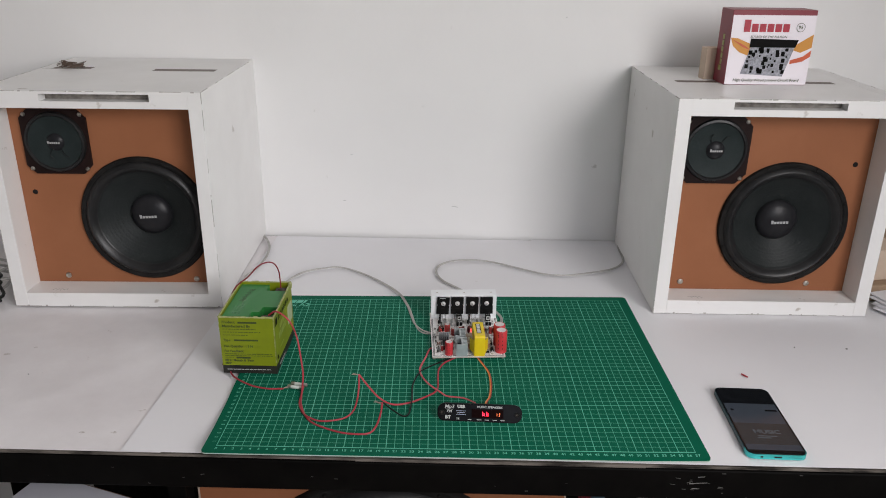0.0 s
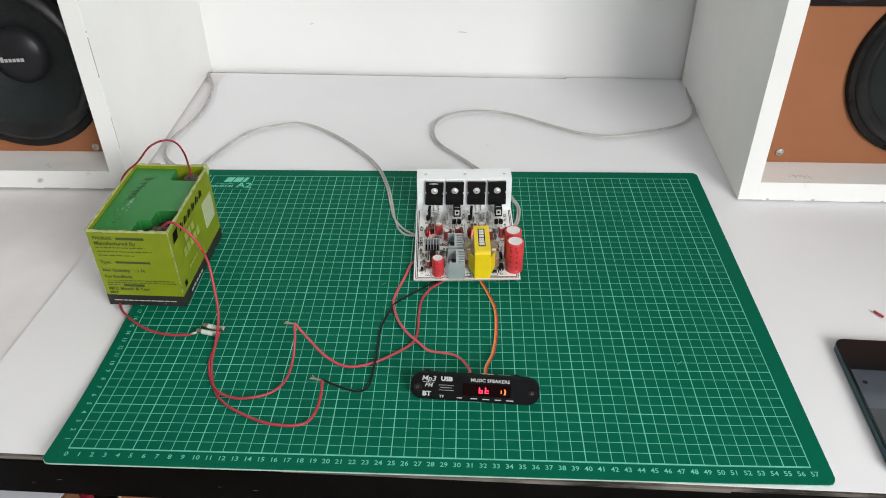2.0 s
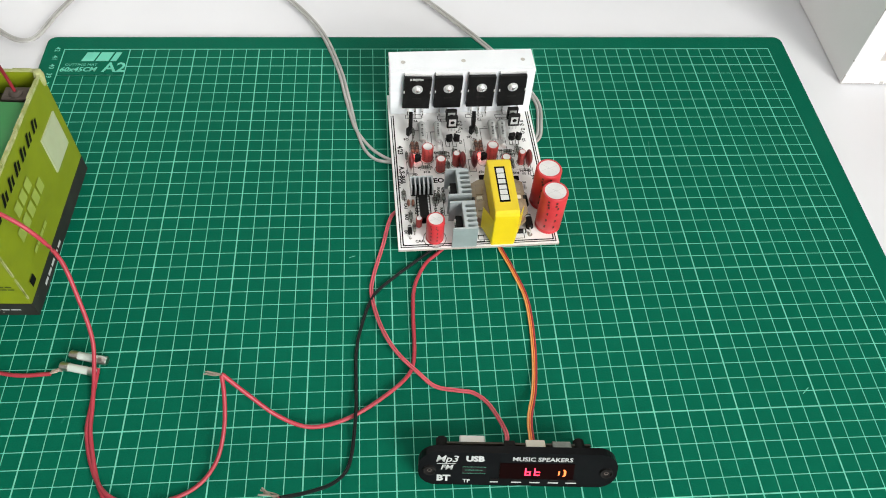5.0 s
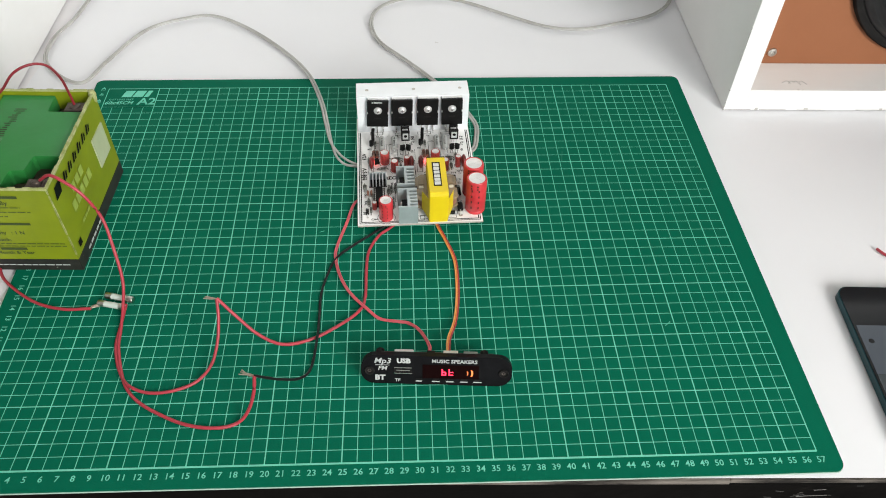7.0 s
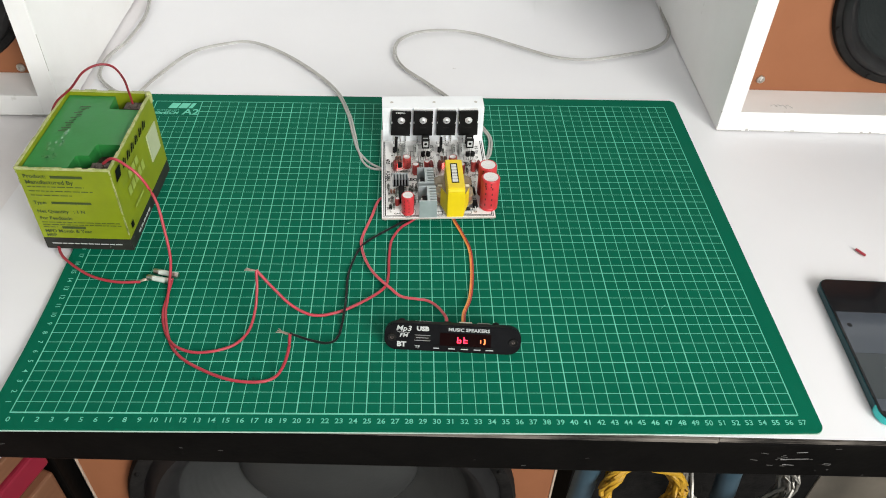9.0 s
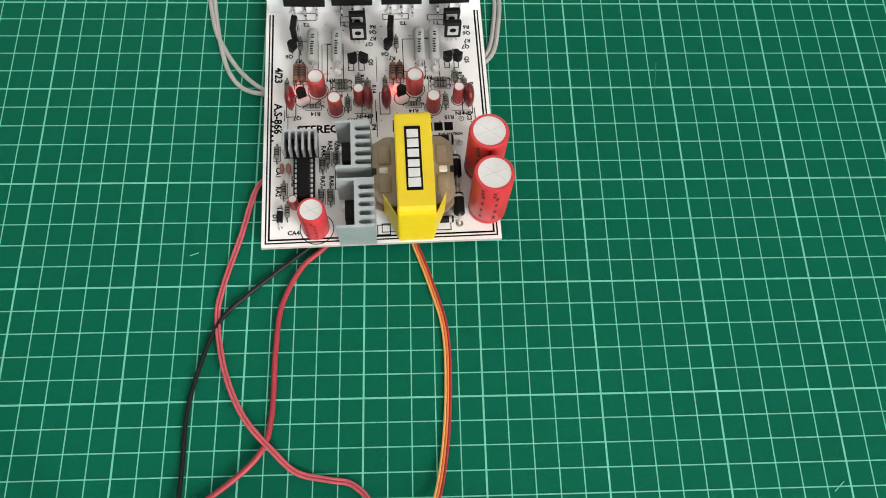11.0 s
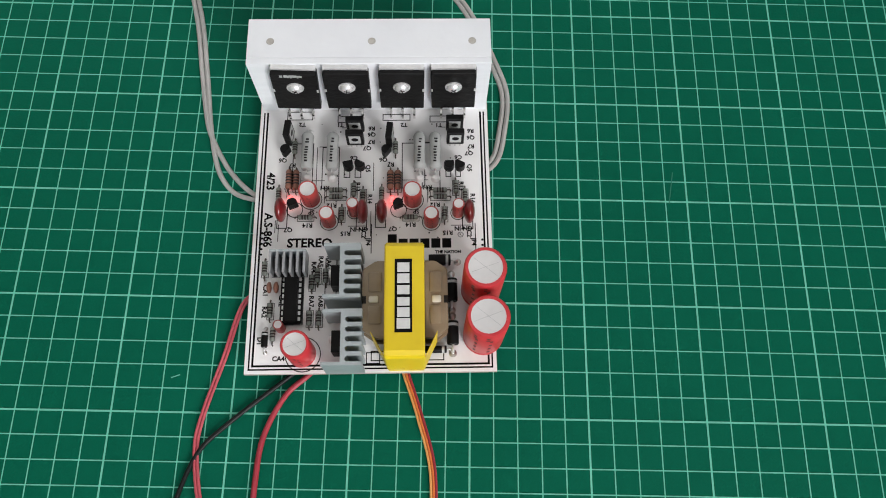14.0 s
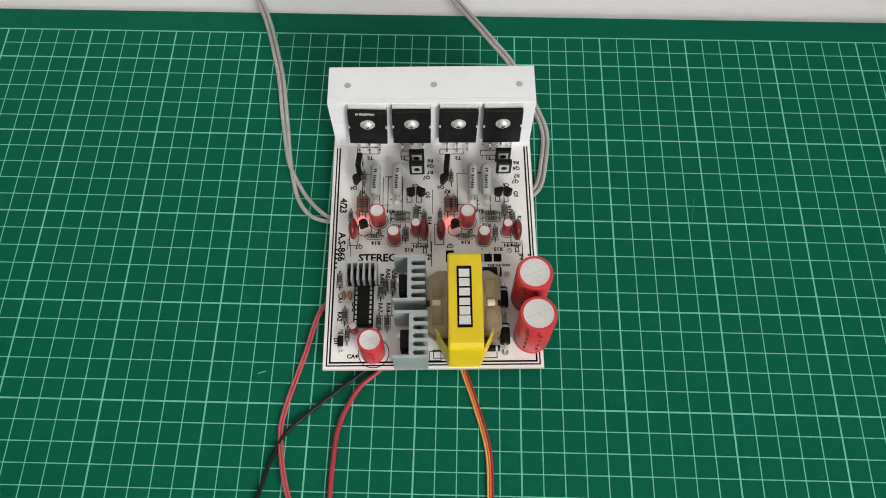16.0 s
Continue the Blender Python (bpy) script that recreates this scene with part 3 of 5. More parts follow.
def midrange(parent, x, y, z, half, cham):
    c = half - cham
    pts = [(-c, -half), (c, -half), (half, -c), (half, c), (c, half), (-c, half), (-half, c), (-half, -c)]
    plate = part("midrange_driver", prism(B(), pts, 0.0002, .004, face_out(x, y, z)), TWPLATE, parent, "square black midrange driver with scratched plate")
    R = half * .93
    part("surround", lathe(B(), [(R, .0042), (R * .97, .0085), (R * .90, .0095), (R * .86, .0070)], 48, face_out(x, y, z)), RUBBER, plate, "", True)
    part("cone", lathe(B(), [(R * .87, .0072), (R * .6, .0042), (R * .28, .0046)], 48, face_out(x, y, z)), CONE2, plate, "grey-green fibre cone", True)
    part("dust_cap", lathe(B(), [(R * .29, .0046), (R * .25, .0075), (R * .14, .0098), (0, .0106)], 32, face_out(x, y, z)), DUSTCAP, plate, "", True)
    bm = B()
    mark_bars(bm, .020, .0030, pose(x, y - .0112, z, 90, 0, 0))
    part("mark", bm, SILVERP, plate, "small silver maker's mark")
    bm = B()
    up = 1 if cham > .015 else -1
    tube(bm, [(x - .006, y - .0055, z + up * .010), (x - .010, y - .0075, z + up * .020), (x - .006, y - .0070, z + up * .026)], .0007, 5, 6)
    tube(bm, [(x + .008, y - .0055, z + up * .012), (x + .013, y - .0075, z + up * .020), (x + .018, y - .0070, z + up * .023)], .0007, 5, 6)
    part("lead_wire", bm, WIREBLK, plate, "black voice coil lead wires", True)
    for sx in (-1, 1):
        for sz in (-1, 1):
            q = half * .84
            part("screw", lathe(B(), [(0, .0062), (.0022, .006), (.0036, .0042)], 12, face_out(x + sx * q, y, z + sz * q)), SCREW, plate)


def speaker(m, w, d, slot, wx, wz, tx, tz, th, cham, screws, hole, strips, label):
    h, t, rec = .355, .021, .047
    sp = thing("loudspeaker", m, label, "loudspeaker", "pair of loudspeakers")
    a = w / 2
    part("side_panel", box(B(), -a, -a + t, 0, d, 0, h, .0006), CABW, sp)
    part("side_panel", box(B(), a - t, a, 0, d, 0, h, .0006), CABW, sp)
    part("bottom_panel", box(B(), -a + t, a - t, .0001, d, 0, t + .003, .0003), CABW, sp)
    s0, s1, z0, z1 = slot
    bm = B()
    zb = h - .026
    xs = sorted({-a + t, a - t, *[q for p in strips for q in p[:2] if -a + t < q < a - t]})
    ys = sorted({.022, d, *[q for p in strips for q in p[2:]]})
    for i in range(len(xs) - 1):
        for j in range(len(ys) - 1):
            cx, cy = (xs[i] + xs[i + 1]) / 2, (ys[j] + ys[j + 1]) / 2
            if not any(p[0] < cx < p[1] and p[2] < cy < p[3] for p in strips):
                box(bm, xs[i], xs[i + 1], ys[j], ys[j + 1], zb, h - .0002)
    box(bm, -a + t, s0, .0002, .022, zb, h - .0002)
    box(bm, s1, a - t, .0002, .022, zb, h - .0002)
    box(bm, s0, s1, .0002, .022, zb, z0)
    box(bm, s0, s1, .0002, .022, z1, h - .0002)
    part("top_panel", bm, CABW, sp)
    part("slot_lining", box(B(), s0 + .0005, s1 - .0005, .0195, .0215, z0 + .0003, z1 - .0003), CABEDGE, sp, "dirty slot in the top rail")
    part("back_panel", box(B(), -a + t, a - t, d - .018, d - .001, t + .003, zb, 0), CABW, sp)
    baf = plate_with_holes(-a + t + .0003, a - t - .0003, t + .0033, zb - .0003, [(wx, wz, .0945), ], .016)
    bmesh.ops.translate(baf, vec=(0, rec, 0), verts=baf.verts)
    part("baffle", baf, BAFFLE, sp, "brown hardboard baffle")
    woofer(sp, wx, rec - .0002, wz, .105)
    midrange(sp, tx, rec - .0002, tz, th, cham)
    for x, z in screws:
        scr = part("screw", lathe(B(), [(0, .0012), (.0014, .0012), (.0022, .0024), (.0045, .0018), (.0050, 0.0002)], 16, face_out(x, rec, z)), SCREW, sp, "brass-coloured baffle screw")
    part("hole_plug", lathe(B(), [(0, .0010), (.0035, .0010), (.0042, .0002)], 14, face_out(hole[0], rec, hole[1])), GASKET, sp)
    for x0, x1, y0, y1 in strips:
        # fill sits level with the top; dark brown stands in for the shaded depth
        part("slot_lining", box(B(), x0, x1, y0, y1, zb + .0005, h - .0001), TAPE, sp, "dark brown flush fill with the slot's depth put into its colour")
        part("slot_edge", box(B(), x0, x1, y0 - .0009, y0 - .0001, h - .0002, h + .0002), CABEDGE, sp, "worn edge of the slot")
    random.seed(int(w * 1000))
    bm = B()
    for k in range(22):                       # chips along the edges
        e = random.choice("fffbbrl")
        l = random.uniform(.001, .005)
        if e == "f":
            q = random.uniform(-a, a - l)
            box(bm, q, q + l, -.0003, .0012, h - random.uniform(.0005, .0016), h + .0003)
        elif e == "b":
            q = random.uniform(-a, a - l)
            box(bm, q, q + l, -.0003, .001, -.0002 + .0003, random.uniform(.001, .003))
        else:
            sx = -a if e == "l" else a
            q = random.uniform(0, h - l)
            box(bm, sx - .0006, sx + .0004, -.0003, .0006, q, q + l * .6)
    for q0, q1, kind in ((-a, a, "t"), (0, h, "l"), (0, h, "r"), (-a, a, "b"), (0, d, "tr"), (0, d, "tl")):
        q = q0
        while q < q1 - .01:                   # grime along the corners
            l = min(random.uniform(.008, .05), q1 - q)
            w = random.uniform(.0003, .0009)
            if kind == "t":
                box(bm, q, q + l, -.0002, .0004, h - w, h + .0002)
            elif kind == "b":
                box(bm, q, q + l, -.0002, .0004, .0002, w + .0002)
            elif kind in "lr":
                sx = -a if kind == "l" else a
                box(bm, sx - w * .6, sx + w * .6, -.0002, .0004, q, q + l)
            else:
                sx = -a if kind == "tl" else a
                box(bm, sx - .0003, sx + .0002, q, q + l, h - w, h + .0002)
            q += l + random.uniform(.004, .05)
    tagged(part("edge_wear", bm, CABWEAR, sp, "bare chipped paint spots along the edges"), kind="stuff")
    return sp


LSPK = pose(-.5480, .3940, TOP, 0, 0, -0.3)
RSPK = pose(.510, .3765, TOP, 0, 0, -1.2)
speaker(LSPK, .34, .352, (-.072, .092, .3395, .3505), .047, .139, -.079, .2670, .0520, .014,
        [(-.098, .036), (.117, .031)], (-.128, .183), [(-.178 + .012, -.082, .215, .236), (.030, .137, .200, .221)],
        "white chipped loudspeaker box with brown baffle, slots on top")
speaker(RSPK, .35, .325, (-.092, .077, .3395, .3505), .031, .143, -.0965, .2665, .0545, .016,
        [(-.1225, .038), (.090, .038)], (.131, .245), [(-.138, .125, .150, .168)],
        "white chipped loudspeaker box with a carton on top")
# torn bit of packing tape on the strip
bm = B()
random.seed(11)
for k in range(12):
    p = [(random.uniform(-.022, .022), random.uniform(-.012, .012), .0008 + random.uniform(0, .010)) for _ in range(4)]
    tube(bm, p, .0007, 5, 5)
solid("tape_scrap", bm, TAPE, LSPK @ pose(-.118, .222, .3555), "crumpled scrap of torn brown tape on the speaker", "tape scrap", smooth=True)

fl = thing("tape_flap", LSPK @ pose(-.112, .226, .3556, 0, -14, 20), "torn grey flap of packing tape on the speaker", "tape scrap")
part("sheet", box(B(), -.020, .016, -.006, .006, .0045, .0052), CABEDGE, fl)
part("backing", box(B(), -.018, .014, -.005, .004, .0, .0044), TAPE, fl)

# ---- carton on the speaker ----
pb = thing("product_carton", pose(.5125, .508, TOP + .355, 0, 0, 1.0), "small maroon and white printed carton standing upright", "carton")
part("body", box(B(), -.068, .068, 0, .050, 0, .118, .0008), MAROON, pb)
part("front_print", box(B(), -.0672, .0676, -.0006, -.0001, .0008, .110), CARDW, pb, "white printed front")
F = pose(0, -.0009, 0, 90, 0, 0)
bm = B()
flat(bm, [(-.0668, .075), (-.055, .074), (-.035, .066), (-.02, .05), (-.03, .045), (-.05, .052), (-.062, .062)], 0, F)
part("swoosh", bm, SWOOSHO, pb, "amber swoosh print")
bm = B()
flat(bm, [(.03, .058), (.05, .070), (.0672, .081), (.0672, .060), (.05, .052)], 0, F)
part("swoosh", bm, SWOOSHO, pb, "amber swoosh print")
bm = B()
flat(bm, [(-.0668, .0735), (-.045, .060), (-.03, .055), (-.045, .064)], .0003, F)
part("swoosh", bm, SWOOSHR, pb, "rust red swoosh print")
bm = B()
flat(bm, [(.035, .040), (.055, .046), (.0672, .056), (.0672, .046), (.055, .038), (.035, .034)], .0003, F)
part("swoosh", bm, SWOOSHR, pb, "rust red swoosh print")
for k in range(6):
    part("mark_block", bar(B(), -.048 + k * .0127, -.0376 + k * .0127, .0842, .1030 if k == 0 else .0967, .0004, F), INKRED, pb, "crimson block of a maker's mark")
bm = B()
write(bm, "SOUND OF THE NATION", .0052, F @ pose(-.006, .0765, .0004), shear=.2)
write(bm, "High Quality Wired printed Circuit Board", .0064, F @ pose(0, .0078, .0004), bold=.00005, shear=.2)
write(bm, "95", .0075, F @ pose(.044, .0915, .0004), bold=.0001)
lathe(bm, [(.0064, .0004), (.0071, .0004)], 24, F @ pose(.044, .0915, 0))
part("lettering", bm, INKDARK, pb, "small dark lettering")
bm = B()
flat(bm, [(-.035, .060), (.040, .060), (.044, .072), (-.034, .074)], .0006, F)
part("picture", bm, INKBLACK, pb, "printed picture of a circuit board")
bm = B()
flat(bm, [(-.044, .018), (.026, .014), (.039, .060), (-.033, .060)], .0006, F)
part("picture", bm, GREYPRINT, pb)
bm = B()
random.seed(2)
for k in range(46):
    x, y = random.uniform(-.037, .028), random.uniform(.020, .058)
    s = random.uniform(.001, .0033)
    bar(bm, x - s, x + s, y - s, y + s * 1.3, .0008, F)
bar(bm, -.018, .018, .0645, .0705, .0008, F)
part("picture", bm, INKBLACK, pb)
bm = B()
mark_bars(bm, .060, .008, pose(-.0684, .025, .050, 90, 0, -90) @ pose(0, 0, 0, 0, 0, 90))
part("side_mark", bm, CARTONRAW, pb, "pale mark on the side")
solid("small_carton", box(B(), 0, .05, 0, .02, 0, .052, .0006), CARDTAN, pose(.428, .558, TOP + .3552, 0, 0, 8), "small plain tan carton behind the printed one", "carton")

# ---- battery in its carton ----
bat = thing("battery_carton", pose(-.2845, .1785, MT, 0, 0, -1.9), "motorcycle battery in an open lime green carton", "battery")
W2, D, HB = .0376, .118, .0875
for a in ((-W2, -W2 + .0012, 0, D), (W2 - .0012, W2, 0, D), (-W2 + .0012, W2 - .0012, 0, .0012), (-W2 + .0012, W2 - .0012, D - .0012, D)):
    part("carton_panel", box(B(), a[0], a[1], a[2], a[3], .0125, HB - .0008), CARTON, bat, "scuffed lime green carton panel")
bm = B()
for a in ((-W2 - .0002, -W2 + .0012, 0, D), (W2 - .0012, W2 + .0002, 0, D), (-W2 + .0012, W2 - .0012, -.0002, .0012), (-W2 + .0012, W2 - .0012, D - .0012, D + .0002)):
    box(bm, a[0], a[1], a[2], a[3], 0, .0124)
part("band", bm, CARTONBAND, bat, "black band round the carton foot")
bm = B()
random.seed(8)
for (xa, ya, xb, yb) in ((-W2, 0, W2, 0), (W2, 0, W2, D), (W2, D, -W2, D), (-W2, D, -W2, 0)):
    n = 14
    for k in range(n):
        t0, t1 = k / n, (k + 1) / n
        cx0, cy0, cx1, cy1 = xa + (xb - xa) * t0, ya + (yb - ya) * t0, xa + (xb - xa) * t1, ya + (yb - ya) * t1
        e = .0007 + random.uniform(0, .0004)
        box(bm, min(cx0, cx1) - e * (xa == xb), max(cx0, cx1) + e * (xa == xb), min(cy0, cy1) - e * (ya == yb), max(cy0, cy1) + e * (ya == yb), HB - .0012, HB + random.uniform(0, .0012))
for k in range(22):
    z = random.uniform(.013, HB - .003)
    s = random.uniform(.0003, .0007)
    cx = random.choice((-W2, W2, W2, W2))
    box(bm, cx - s, cx + s * .7, -.0003, s, z, min(z + random.uniform(.002, .012), HB))
lathe(bm, [(0, .002), (.0022, .0015), (.0032, -.002), (.0024, -.008), (0, -.012)], 8, pose(W2 - .001, D - .002, HB))
tagged(part("torn_rim", bm, CARTONRAW, bat, "torn raw board rim and corners"), kind="stuff")
zt = HB - .0040
bm = B()
x0, x1, y0, y1 = -W2 + .002, W2 - .002, .002, D - .002
prism(bm, [(x0, y0), (.001, y0), (.0015, .022), (.003, .024), (.0125, .0245), (.0135, .038), (.015, .0405), (x1, .0405), (x1, .0945), (.008, .095), (.0065, .0965), (.006, y1), (x0, y1)], .004, zt)
part("battery_case", bm, BATGREEN, bat, "green plastic battery case")
part("terminal_well", box(B(), x0, x1, y0, y1, .003, zt - .013), BATDARK, bat, "dark wells round the terminals")
for tx, ty in ((.0255, .011), (.0255, .1035)):
    t = part("terminal", box(B(), tx - .0075, tx + .0075, ty - .0055, ty + .0055, zt - .0132, zt - .0010, .0008), LEAD, bat, "dull lead terminal block")
    part("screw", lathe(B(), [(0, .0018), (.0025, .0016), (.0040, .0006), (.0042, 0)], 14, pose(tx, ty, zt - .0010)), LEAD, t)
bm = B()
random.seed(21)
for k in range(16):
    y = .058 + k * .0026
    bar(bm, -.026 + random.uniform(0, .004) + k * .0004, -.020 + random.uniform(0, .004) + k * .0004, y, y + .0010, zt + .0003)
tagged(part("embossed_text", bm, BATDARK, bat, "dark embossed text"), kind="stuff")
# pale green blobs paint the highlights of the crinkled film
bm = B()
for k in range(22):
    px, py = -.026 + random.uniform(0, .012), .018 + random.uniform(0, .042)
    s0 = random.uniform(.0008, .0026)
    flat(bm, [(px + s0 * random.uniform(.5, 1.2) * math.cos(q), py + s0 * 1.6 * random.uniform(.5, 1.2) * math.sin(q)) for q in [t * math.pi / 3 for t in range(6)]], zt + .0003)
tagged(part("film_glints", bm, BATSHINE, bat, "pale specks painted as glints of crinkled film"), kind="stuff")
FB = pose(0, -.0005, 0, 90, 0, 0)
bm = B()
for s, z, sz in (("Product:", .0795, .0062), ("Manufactured By", .0735, .0066), ("Type:", .0520, .0056), ("Net Quantity   : 1 N", .0425, .0056), ("For Feedback:", .0350, .0056), ("MFD Month & Year", .0205, .0058), ("MRP", .0158, .0052)):
    write(bm, s, sz * .86, FB @ pose(-W2 + .0042, z, 0), 'LEFT', .00010)
bar(bm, -W2 + .026, -W2 + .052, .0778, .0805, 0, FB)
bar(bm, -W2 + .019, -W2 + .052, .0508, .0532, 0, FB)
bar(bm, -W2 + .020, -W2 + .040, .0235, .0262, 0, FB)
part("printed_text", bm, INKDARK, bat, "dark olive printed text")
bm = B()
random.seed(4)
for z, l in ((.0685, .046), (.0640, .052), (.0595, .034), (.0302, .066), (.0275, .067), (.0248, .012)):
    x = -W2 + .0045
    while x < -W2 + .0045 + l:
        w = random.uniform(.002, .007)
        bar(bm, x, min(x + w, -W2 + .0045 + l), z, z + .0008, 0, FB)
        x += w + .0009
tagged(part("fine_print", bm, INKDARK, bat, "rows of fine dark print"), kind="stuff")
bm = B()
x = -W2 + .006
while x < W2 - .008:
    w = random.uniform(.003, .008)
    bar(bm, x, x + w, .0058, .0069, 0, FB)
    x += w + .0008
FR = pose(W2 + .0007, 0, 0, 90, 0, 90)
for k in range(5):
    bar(bm, .018 + k * .007, .0235 + k * .007, .0045, .0068, 0, FR)
tagged(part("band_print", bm, CEMENT, bat, "pale print on the black band"), kind="stuff")
bm = B()
for k in range(6):                                   # maker's mark on the side, plain slanted blocks
    x0 = .024 + k * .0112
    flat(bm, [(x0, .0712), (x0 + .0030, .0712), (x0 + .0064, .0785), (x0 + .0034, .0785)], 0, FR)
    flat(bm, [(x0 + .0046, .0712), (x0 + .0072, .0712), (x0 + .0096, .0765), (x0 + .0070, .0765)], 0, FR)
flat(bm, [(.006, .070), (.017, .070), (.020, .080), (.009, .080)], 0, FR)
bar(bm, .008, .014, .018, .024, 0, FR)
tagged(part("side_mark", bm, INKBLACK, bat, "black maker's mark along the side"), kind="stuff")
bm = B()
for k in range(3):
    bar(bm, .030 + k * .009, .037 + k * .009, .0555, .0635, 0, FR)
for k in range(5):
    bar(bm, .022 + k * .009, .029 + k * .009, .0430, .0520, 0, FR)
for k in range(4):
    bar(bm, .026 + k * .006, .031 + k * .006, .027, .030, 0, FR)
part("side_print", bm, INKPALE, bat, "pale green print on the side")
part("label_patch", box(B(), W2, W2 + .0009, .084, .110, .034, .062), PALELABEL, bat, "pale blank label on the side")

# ---- circuit board ----
amp = thing("amplifier_board", pose(-.0300, .2160, .759, 0, 0, 1.9), "white stereo amplifier circuit board with parts and heatsink", "circuit board")
MM = Matrix.Diagonal((.001, .001, .001, 1))


def comp(name, bm, mat, parent=None, label="", smooth=False):
    bmesh.ops.transform(bm, matrix=MM, verts=bm.verts)
    return part(name, bm, mat, parent or amp, label, smooth)


comp("substrate", box(B(), 0, 106.2, -.8, 144, -1.9, 0, .15, 1), PCBEDGE, None, "white laminate board")
comp("white_face", box(B(), .15, 106.05, -.65, 143.85, -.1, .05), PCB)
bm = B()
random.seed(12)
for k in range(70):
    x, y = random.uniform(4, 102), random.uniform(3, 138)
    lathe(bm, [(0, -4.4), (.8, -3.6), (1.2, -1.8)], 7, pose(x, y, 0))
for x, y in ((3, 3), (103, 3), (3, 135), (103, 135)):
    lathe(bm, [(0, -6.0), (1.4, -5.2), (1.9, -1.8)], 10, pose(x, y, 0))
tagged(comp("solder", bm, SCREW, None, "solder joints on the underside"), kind="stuff")
bm = B()
for ins, w in ((1.6, .65), (3.0, .85)):
    a0, a1, b0 = ins, 106.2 - ins, -.8 + ins
    bar(bm, a0, a1, b0, b0 + w, .12)
    bar(bm, a0, a0 + w, b0, 122, .12)
    bar(bm, a1 - w, a1, b0, 122, .12)
for v in (52, 54.5, 57, 59.5, 62):
    lathe(bm, [(0, .14), (.55, .14)], 8, pose(4.2, v, 0))
    lathe(bm, [(0, .14), (.55, .14)], 8, pose(101.8, v - 4, 0))
comp("border_print", bm, INKBLACK, None, "black border lines")


def outline(bm, x0, x1, y0, y1, w=.4):
    for q in ((x0, x1, y0, y0 + w), (x0, x1, y1 - w, y1), (x0, x0 + w, y0, y1), (x1 - w, x1, y0, y1)):
        bar(bm, *q, .13)


bm = B()
write(bm, "STEREO", 5.7, pose(25.3, 57.0, .14), bold=.20)
for s, u, v, sz, r in (("4/23", 6.4, 87, 4.6, -90), ("A.S-866", 6.4, 63.5, 4.8, -90)):
    write(bm, s, sz * 1.06, pose(u, v, .14, 0, 0, r), bold=.16)
for s, u, v, r in (("T2", 19.7, 115.8, 180), ("T1", 37.3, 115.5, 180), ("T2", 67.0, 115.3, 180), ("T1", 83.2, 115.1, 180),
                   ("R6", 52, 113.6, 180), ("Q6", 52, 110.4, 180), ("R7", 52, 106.6, 180), ("Q7", 50, 103.4, 180), ("C6", 44, 98.5, 180),
                   ("R6", 98, 112, 180), ("Q6", 98, 108.5, 180), ("R7", 98, 104, 180), ("Q7", 97, 100.5, 180), ("C6", 92, 98.5, 180),
                   ("Q6", 11.5, 97.5, 180), ("R7", 16, 95, 180), ("Q6", 57.5, 97.5, 180), ("R7", 61, 95, 180),
                   ("Q5", 50.5, 93, -90), ("Q5", 97, 93, -90), ("R11", 31, 83.6, 180), ("R12", 34.5, 75, 180), ("R11", 77.5, 83.6, 180),
                   ("R12", 81, 75, 180), ("R14", 24, 65.5, 180), ("Q7", 15.5, 63.5, 180), ("R15", 41, 61.5, 180), ("GN IN", 47, 63.5, 180),
                   ("R14", 70, 65.5, 180), ("Q7", 62, 63.5, 180), ("R15", 86.5, 61.5, 180), ("GN IN", 93.5, 63.5, 180), ("SP", 25.5, 71.8, 180), ("SP", 72.5, 71.8, 180),
                   ("R14", 51.5, 78, -90), ("R14", 98, 78, -90), ("R13", 46, 84, -90), ("R13", 93, 84, -90), ("C2", 49, 61, -90), ("C2", 96, 61, -90),
                   ("JP4", 51, 57.5, -90), ("JP4", 98, 57, -90), ("RA4", 27.5, 46, -90), ("RA5", 30.5, 48.5, -90), ("RA6", 34, 48.5, -90),
                   ("RA7", 27, 30.5, -90), ("RA8", 31, 30.5, -90), ("CA1", 7, 35.5, -90), ("CA2", 14, 31, -90), ("RA2", 7, 26, -90), ("D1", 5.8, 13.3, -90), ("CA4", 14.2, 5.6, 0),
                   ("THE NATION", 86.5, 52.4, 0)):
    write(bm, s, 2.85 if s != "THE NATION" else 1.9, pose(u, v, .14, 0, 0, r), bold=.10)
for q in ((12.5, 24.5, 118, 122.5), (36, 48, 116.5, 120), (57, 70, 117.5, 121), (79, 92, 116.5, 120), (16, 25.5, 83, 106), (29.5, 37.5, 83, 104), (66, 75.5, 83, 106), (76.3, 83.6, 83, 106),
          (10.2, 15, 64, 76), (45.5, 50.5, 63, 75), (54, 59, 64, 76), (93, 98, 63, 75), (53, 84, 4.2, 8.5), (51, 57, 3, 8), (32.6, 37.8, 26, 50),
          (39.5, 42.5, 88.5, 97), (44.5, 47.5, 88.5, 97), (86, 88.6, 88.5, 97), (90.5, 93, 88.5, 97)):
    outline(bm, *q)
lathe(bm, [(7.2, .13), (7.6, .13)], 32, pose(24.4, 7.4, 0))
lathe(bm, [(1.05, .13), (1.3, .13)], 20, pose(92.2, 60.5, 0))
write(bm, "R", 1.7, pose(92.2, 60.5, .14))
random.seed(23)
for k in range(46):                                  # bare solder pads and via dots
    u, v = random.uniform(6, 98), random.uniform(52, 119)
    lathe(bm, [(0, .13), (random.uniform(.22, .45), .13)], 8, pose(u, v, 0))
